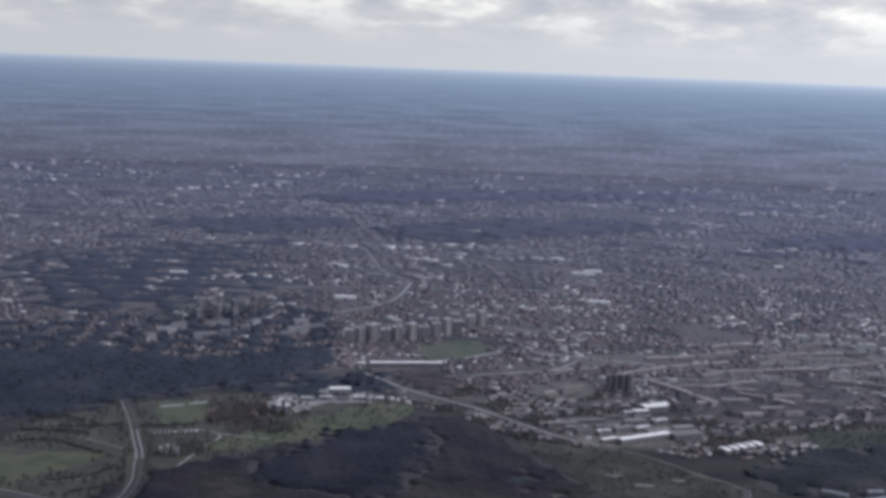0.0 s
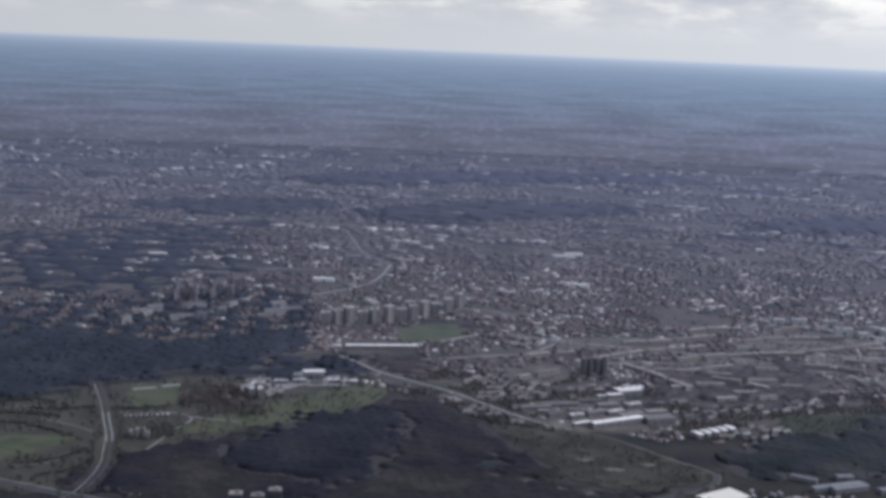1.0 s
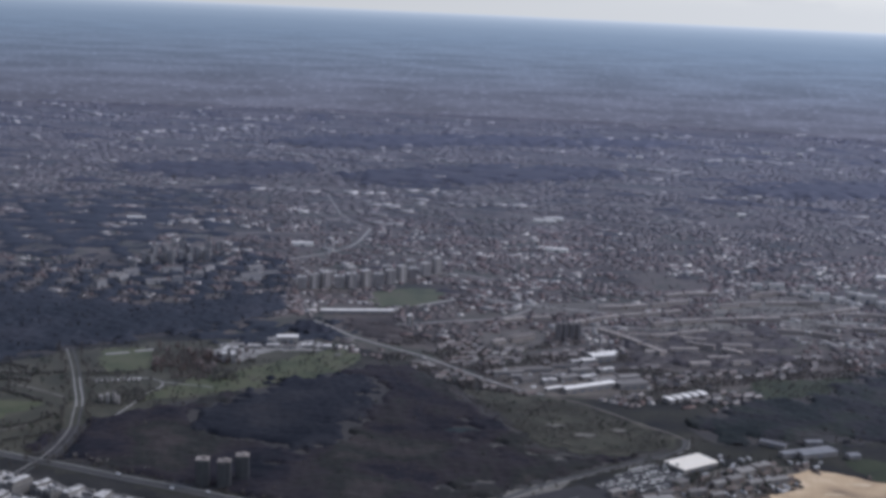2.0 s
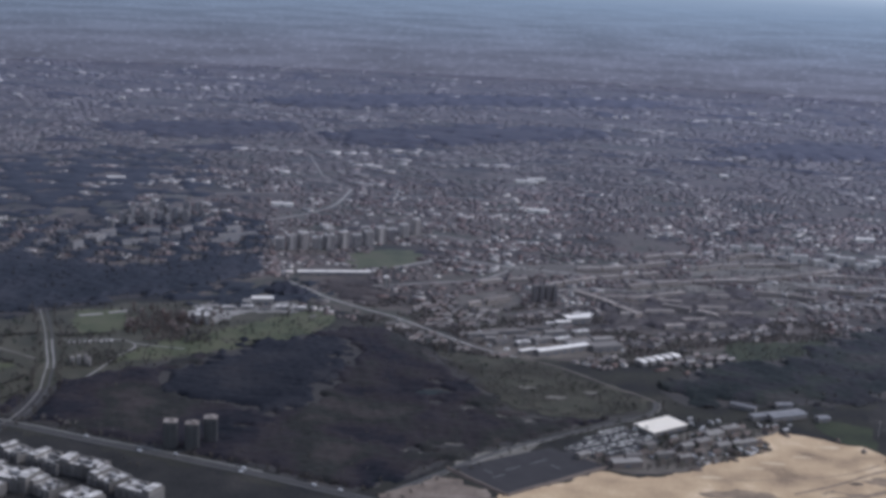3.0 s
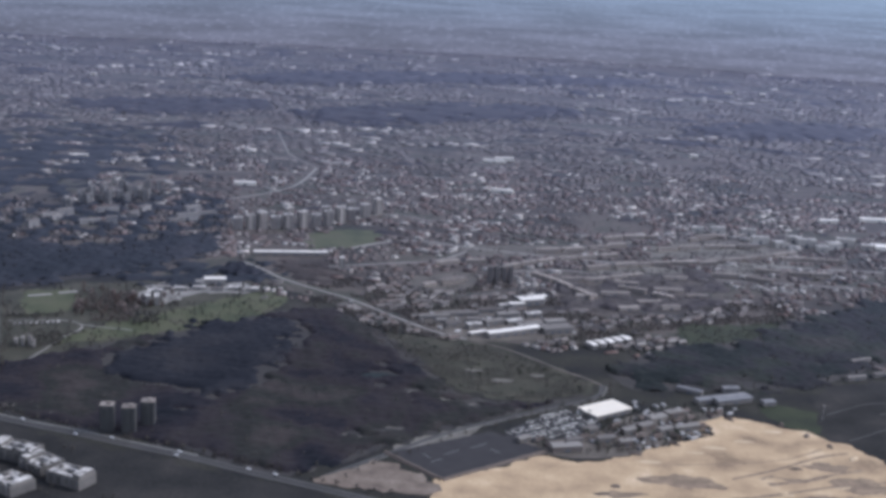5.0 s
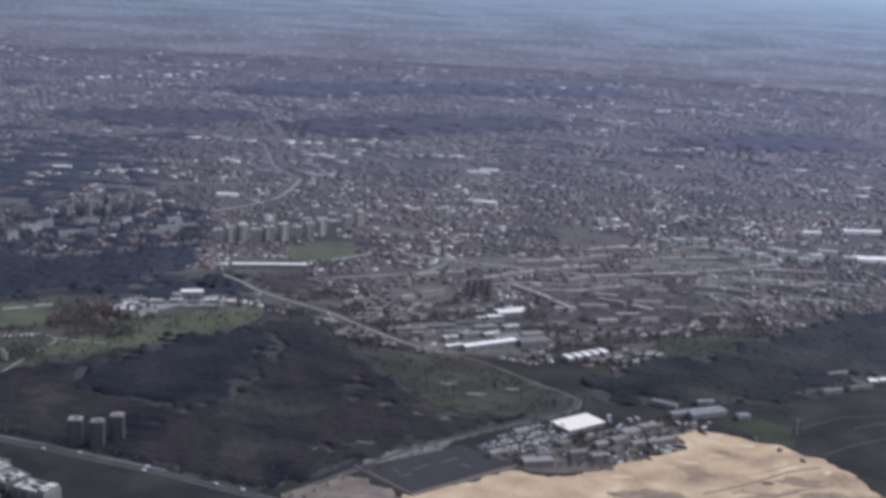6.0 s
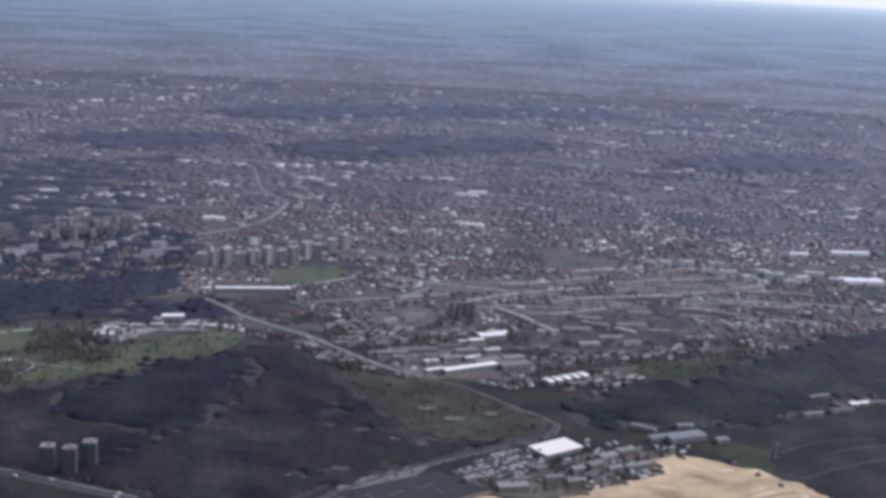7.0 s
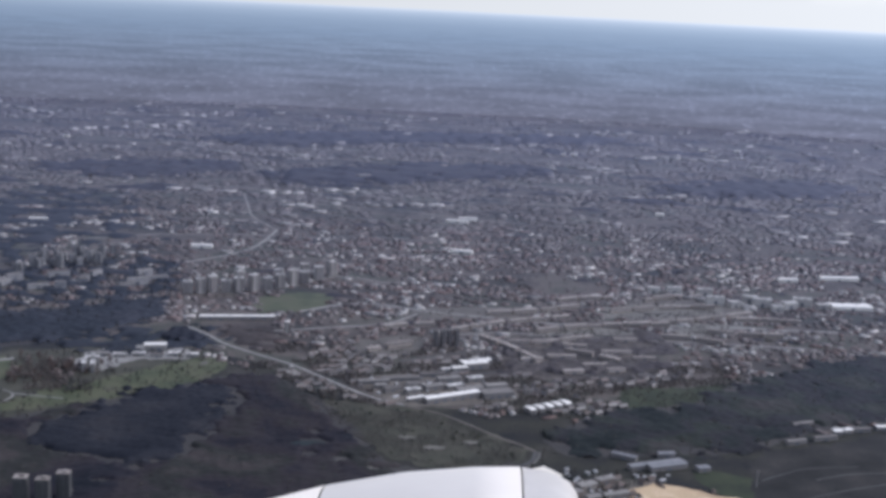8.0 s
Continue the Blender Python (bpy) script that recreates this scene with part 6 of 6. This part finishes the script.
def make_town():
    rng = np.random.RandomState(5)
    seeds = np.stack([rng.uniform(-1700, 1700, 90), rng.uniform(1200, 4700, 90)], 1)
    angles = rng.uniform(-0.55, 0.55, 90)
    houses, trees, blocks = [], [], []
    for k in range(len(seeds)):
        c, s = math.cos(angles[k]), math.sin(angles[k])
        far = seeds[k][1] > 2350
        dv = 13.0 if not far else 16.0
        # rows along the streets: some of small houses, some of long terraces
        lines = []
        for v in np.arange(-400, 400, dv):
            step = 12.5 if far else rng.choice([8.2, 17.0], p=[0.6, 0.4])
            u = np.arange(-400, 400, step)
            lines.append(np.stack([u + rng.uniform(-2, 2, len(u)), v + rng.uniform(-1.2, 1.2, len(u)), np.full(len(u), step), np.full(len(u), rng.uniform(0.75, 1.25))], 1))
        u, v, step, tall = np.concatenate(lines).T

        def bent(uu):
            q = np.stack([seeds[k][0] + uu * c - v * s, seeds[k][1] + uu * s + v * c], 1)
            return q + 24 * np.stack([lumps(q, 190, 31), lumps(q, 190, 32)], 1) + 3.5 * np.stack([lumps(q, 60, 35), lumps(q, 60, 36)], 1)

        p = bent(u)
        way = bent(u + 1.0) - p
        row = np.stack([p[:, 0], p[:, 1], np.arctan2(way[:, 1], way[:, 0]), step, tall], 1)
        own = ((p[:, None] - seeds[None]) ** 2).sum(-1).argmin(1) == k
        row = row[own & in_town(p)]
        p = row[:, :2]
        row = row[open_land(p) & ~near_zone(p) & ~copse(p) & (~inside(p, WOOD_UPPER) | (lumps(p, 45, 25) > 0.35)) & (~inside(p, WOOD_HIGH) | ~high_wood(p))]
        p = row[:, :2]
        if not len(p):
            continue
        band = p * np.array([0.42, 1.0])
        dens = lumps(band, 260, 21) + 0.5 * lumps(band, 80, 22) + rng.uniform(-0.5, 0.5, len(p)) - np.clip((p[:, 1] - 3700) / 1000, 0, 0.7)
        built = dens > (-1.15 if not far else -0.75 + 0.75 * np.clip((p[:, 1] - 2700) / 900, 0, 1))
        h, step, tall = p[built], row[built, 3], row[built, 4]
        turn = row[built, 2] + np.where((rng.rand(len(h)) < 0.12) & (step < 10), math.pi / 2, 0.0) + rng.uniform(-.08, .08, len(h))
        long = step * rng.uniform(0.62, 1.0, len(h))
        deep, high = rng.uniform(4.2, 6.0, len(h)), rng.uniform(2.6, 3.6, len(h)) * tall
        if far:  # low terraces along the streets
            turn, long, deep, high = rng.uniform(-0.5, 0.5, len(h)), rng.uniform(6, 24, len(h)), rng.uniform(5, 9, len(h)), rng.uniform(1.4, 2.4, len(h))
        houses.append(np.stack([h[:, 0], h[:, 1], 0 * h[:, 0] - 0.2, turn, long, deep, high], 1))
        t = p + rng.uniform(-4, 4, p.shape) + np.array([-s, c]) * dv * 0.5
        t = t[(rng.rand(len(t)) < (0.7 if not far else 0.5))]
        if len(t):
            t = t[lumps(t * np.array([0.42, 1.0]), 150, 25) > -0.7]
        if len(t):
            trees.append(t[open_land(t) & in_town(t)])
        b = p[(rng.rand(len(p)) < (0.010 if far else 0.006)) & (p[:, 1] > 1520)]
        blocks.append(np.stack([b[:, 0], b[:, 1], 0 * b[:, 0] - 0.2, np.full(len(b), angles[k]), rng.uniform(12, 40, len(b)) * (1.0 if far else 0.55), rng.uniform(6, 10, len(b)) * (1.0 if far else 0.7), rng.uniform(3, 4.5, len(b))], 1))
    houses = np.concatenate(houses)
    pick = rng.rand(len(houses))
    # houses past this line take the colours with haze mixed in
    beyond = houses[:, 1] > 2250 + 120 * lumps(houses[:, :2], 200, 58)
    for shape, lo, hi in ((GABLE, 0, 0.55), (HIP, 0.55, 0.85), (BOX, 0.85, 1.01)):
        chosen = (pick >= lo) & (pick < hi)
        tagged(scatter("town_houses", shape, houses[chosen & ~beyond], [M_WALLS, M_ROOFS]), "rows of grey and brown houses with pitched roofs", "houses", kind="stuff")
        tagged(scatter("far_houses", shape, houses[chosen & beyond], [M_HAZEWALLS, M_HAZEROOFS]), "rows of far houses with haze put into their dull colours", "houses", kind="stuff")
    tagged(scatter("town_blocks", BOX, np.concatenate(blocks), [M_PALE, M_PALEROOF]), "pale flat-roofed sheds among the houses", "buildings", kind="stuff")
    t = np.concatenate(trees)
    near = t[:, 1] < 2000
    for group, shapes, w, h in ((t[near], TREES, 4.6, 3.4), (t[~near], FAR_TREES, 10.0, 2.0)):
        pick = rng.randint(0, len(shapes), len(group))
        for k, shape in enumerate(shapes):
            q = group[pick == k]
            ww, hh = w * rng.uniform(0.6, 1.3, len(q)), h * rng.uniform(0.6, 1.25, len(q))
            tagged(scatter("town_trees", shape, np.stack([q[:, 0], q[:, 1], 0 * ww - 0.2, rng.uniform(0, 6.28, len(q)), ww, ww, hh], 1), [M_TOWNTREE if w < 5 else M_FARCANOPY, M_BARK]),
                   "bare garden and street trees among houses", "trees", kind="stuff")

    # pale sheds along the main streets: ends of each street, and how many
    rows = []
    for x0, y0, x1, y1, n, size in STREETS:
        for k in range(n):
            u = (k + rng.uniform(0, 1)) / n
            far = (y0 + y1) / 3400
            rows.append((x0 + (x1 - x0) * u + rng.uniform(-8, 8), y0 + (y1 - y0) * u + rng.uniform(-14, 14) * far, -0.2, math.atan2(y1 - y0, x1 - x0) + rng.uniform(-.25, .25),
                         rng.uniform(9, 24) * far * size, rng.uniform(5, 8) * far * size, rng.uniform(3.5, 6.0) * (0.5 + 0.5 * size)))
    rows = np.array(rows)
    rows = rows[open_land(rows[:, :2])]
    tagged(scatter("street_sheds", BOX, rows, [M_PALE, M_PALEROOF]), "pale low sheds and shops along the main streets", "buildings", kind="stuff")


STREETS = [
    (-950, 3515, -640, 3765, 16, 0.9), (-494, 3178, -377, 3148, 7, 0.8), (-274, 2577, -79, 2668, 14, 0.8), (-220, 2456, 91, 2530, 16, 0.75), (412, 3194, 523, 3187, 7, 0.9),
    (589, 3473, 893, 3530, 12, 0.9), (-1600, 4065, -1300, 3611, 9, 1.0), (-1256, 4019, -1096, 3891, 7, 1.0), (-534, 2160, -440, 2185, 7, 0.6), (364, 3950, 716, 4168, 7, 1.0),
    (377, 1853, 431, 1833, 8, 0.8), (443, 1814, 526, 1757, 14, 0.8), (560, 1792, 625, 1793, 8, 0.8), (182, 1638, 277, 1626, 10, 0.7), (86, 1562, 155, 1576, 7, 0.7),
    (31, 1744, 57, 1670, 6, 0.7), (364, 1548, 482, 1520, 44, 0.36), (400, 1575, 520, 1548, 36, 0.36), (-148, 1965, -88, 1995, 6, 0.7), (-620, 2100, -439, 2184, 9, 0.6),
]
make_town()


# ---- things: the aircraft's engine beside the end of the flight ----
M_COWL = material("white_cowl_paint", [(0.72, 0.67, 0.61), (0.78, 0.73, 0.67)], 1.5, 0.3, rough=0.45, spec=0.25, haze_gain=0.0)
M_LIP = material("bare_lip_metal", [(0.56, 0.52, 0.48), (0.66, 0.62, 0.57)], 0.8, 0.15, rough=0.45, metal=0.2, spec=0.25, haze_gain=0.0)
M_COWLPANEL = material("grey_cowl_panel", [(0.16, 0.16, 0.17), (0.20, 0.20, 0.21)], 0.6, 0.15, rough=0.5, haze_gain=0.0)


def revolve(profile, segments=64):
    """A skin turned round the x axis; profile: distance behind the lip, radius."""
    bm = bmesh.new()
    last = None
    for s, r in profile:
        ring = [bm.verts.new((-s, r * math.cos(k * math.tau / segments), r * math.sin(k * math.tau / segments))) for k in range(segments)]
        if last:
            for k in range(segments):
                f = bm.faces.new((last[k], last[(k + 1) % segments], ring[(k + 1) % segments], ring[k]))
                f.smooth = True
        last = ring
    bmesh.ops.recalc_face_normals(bm, faces=bm.faces)
    return bm


def jet_engine():
    ob = new("jet_engine")
    ob.matrix_basis = pose(83.436, 27.615, 405.771, 0, -1.29, -1.72)
    tagged(ob, "white jet engine cowl with a pale metal inlet lip", "jet engine")
    part("inlet_lip", revolve([(0.30, 1.10), (0.12, 1.12), (0.04, 1.16), (0.0, 1.22), (0.015, 1.29), (0.07, 1.365), (0.18, 1.42), (0.32, 1.448), (0.485, 1.472)]), M_LIP, ob, "satin bare metal lip")
    cowl = part("fan_cowl", revolve([(0.50, 1.462), (0.50, 1.474), (0.9, 1.457), (1.5, 1.392), (2.18, 1.254)]), M_COWL, ob)
    part("rear_cowl", revolve([(2.20, 1.24), (2.20, 1.250), (3.0, 1.02), (4.2, 0.605), (4.2, 0.55)]), M_COWL, ob)
    part("inlet_duct", revolve([(0.30, 1.10), (0.9, 1.12), (1.4, 1.14), (1.4, 0.02)]), M_COWLPANEL, ob, "dark inlet duct")
    part("spinner", revolve([(0.85, 0.01), (0.95, 0.12), (1.15, 0.24), (1.38, 0.32)]), M_COWLPANEL, ob)
    bm = bmesh.new()
    rows = []
    for k in range(9):
        s = 1.5 + 0.12 * k
        r = 1.41 - (s - 1.5) * 0.21
        rows.append([bm.verts.new((-s, (r + 0.012) * math.cos(a), (r + 0.012) * math.sin(a))) for a in (radians(228 + 1.2 * k), radians(214), radians(205))])
    for a, b in zip(rows, rows[1:]):
        for k in range(2):
            bm.faces.new((a[k], a[k + 1], b[k + 1], b[k]))
    part("access_panel", bm, M_COWLPANEL, cowl, "grey access panel")


jet_engine()
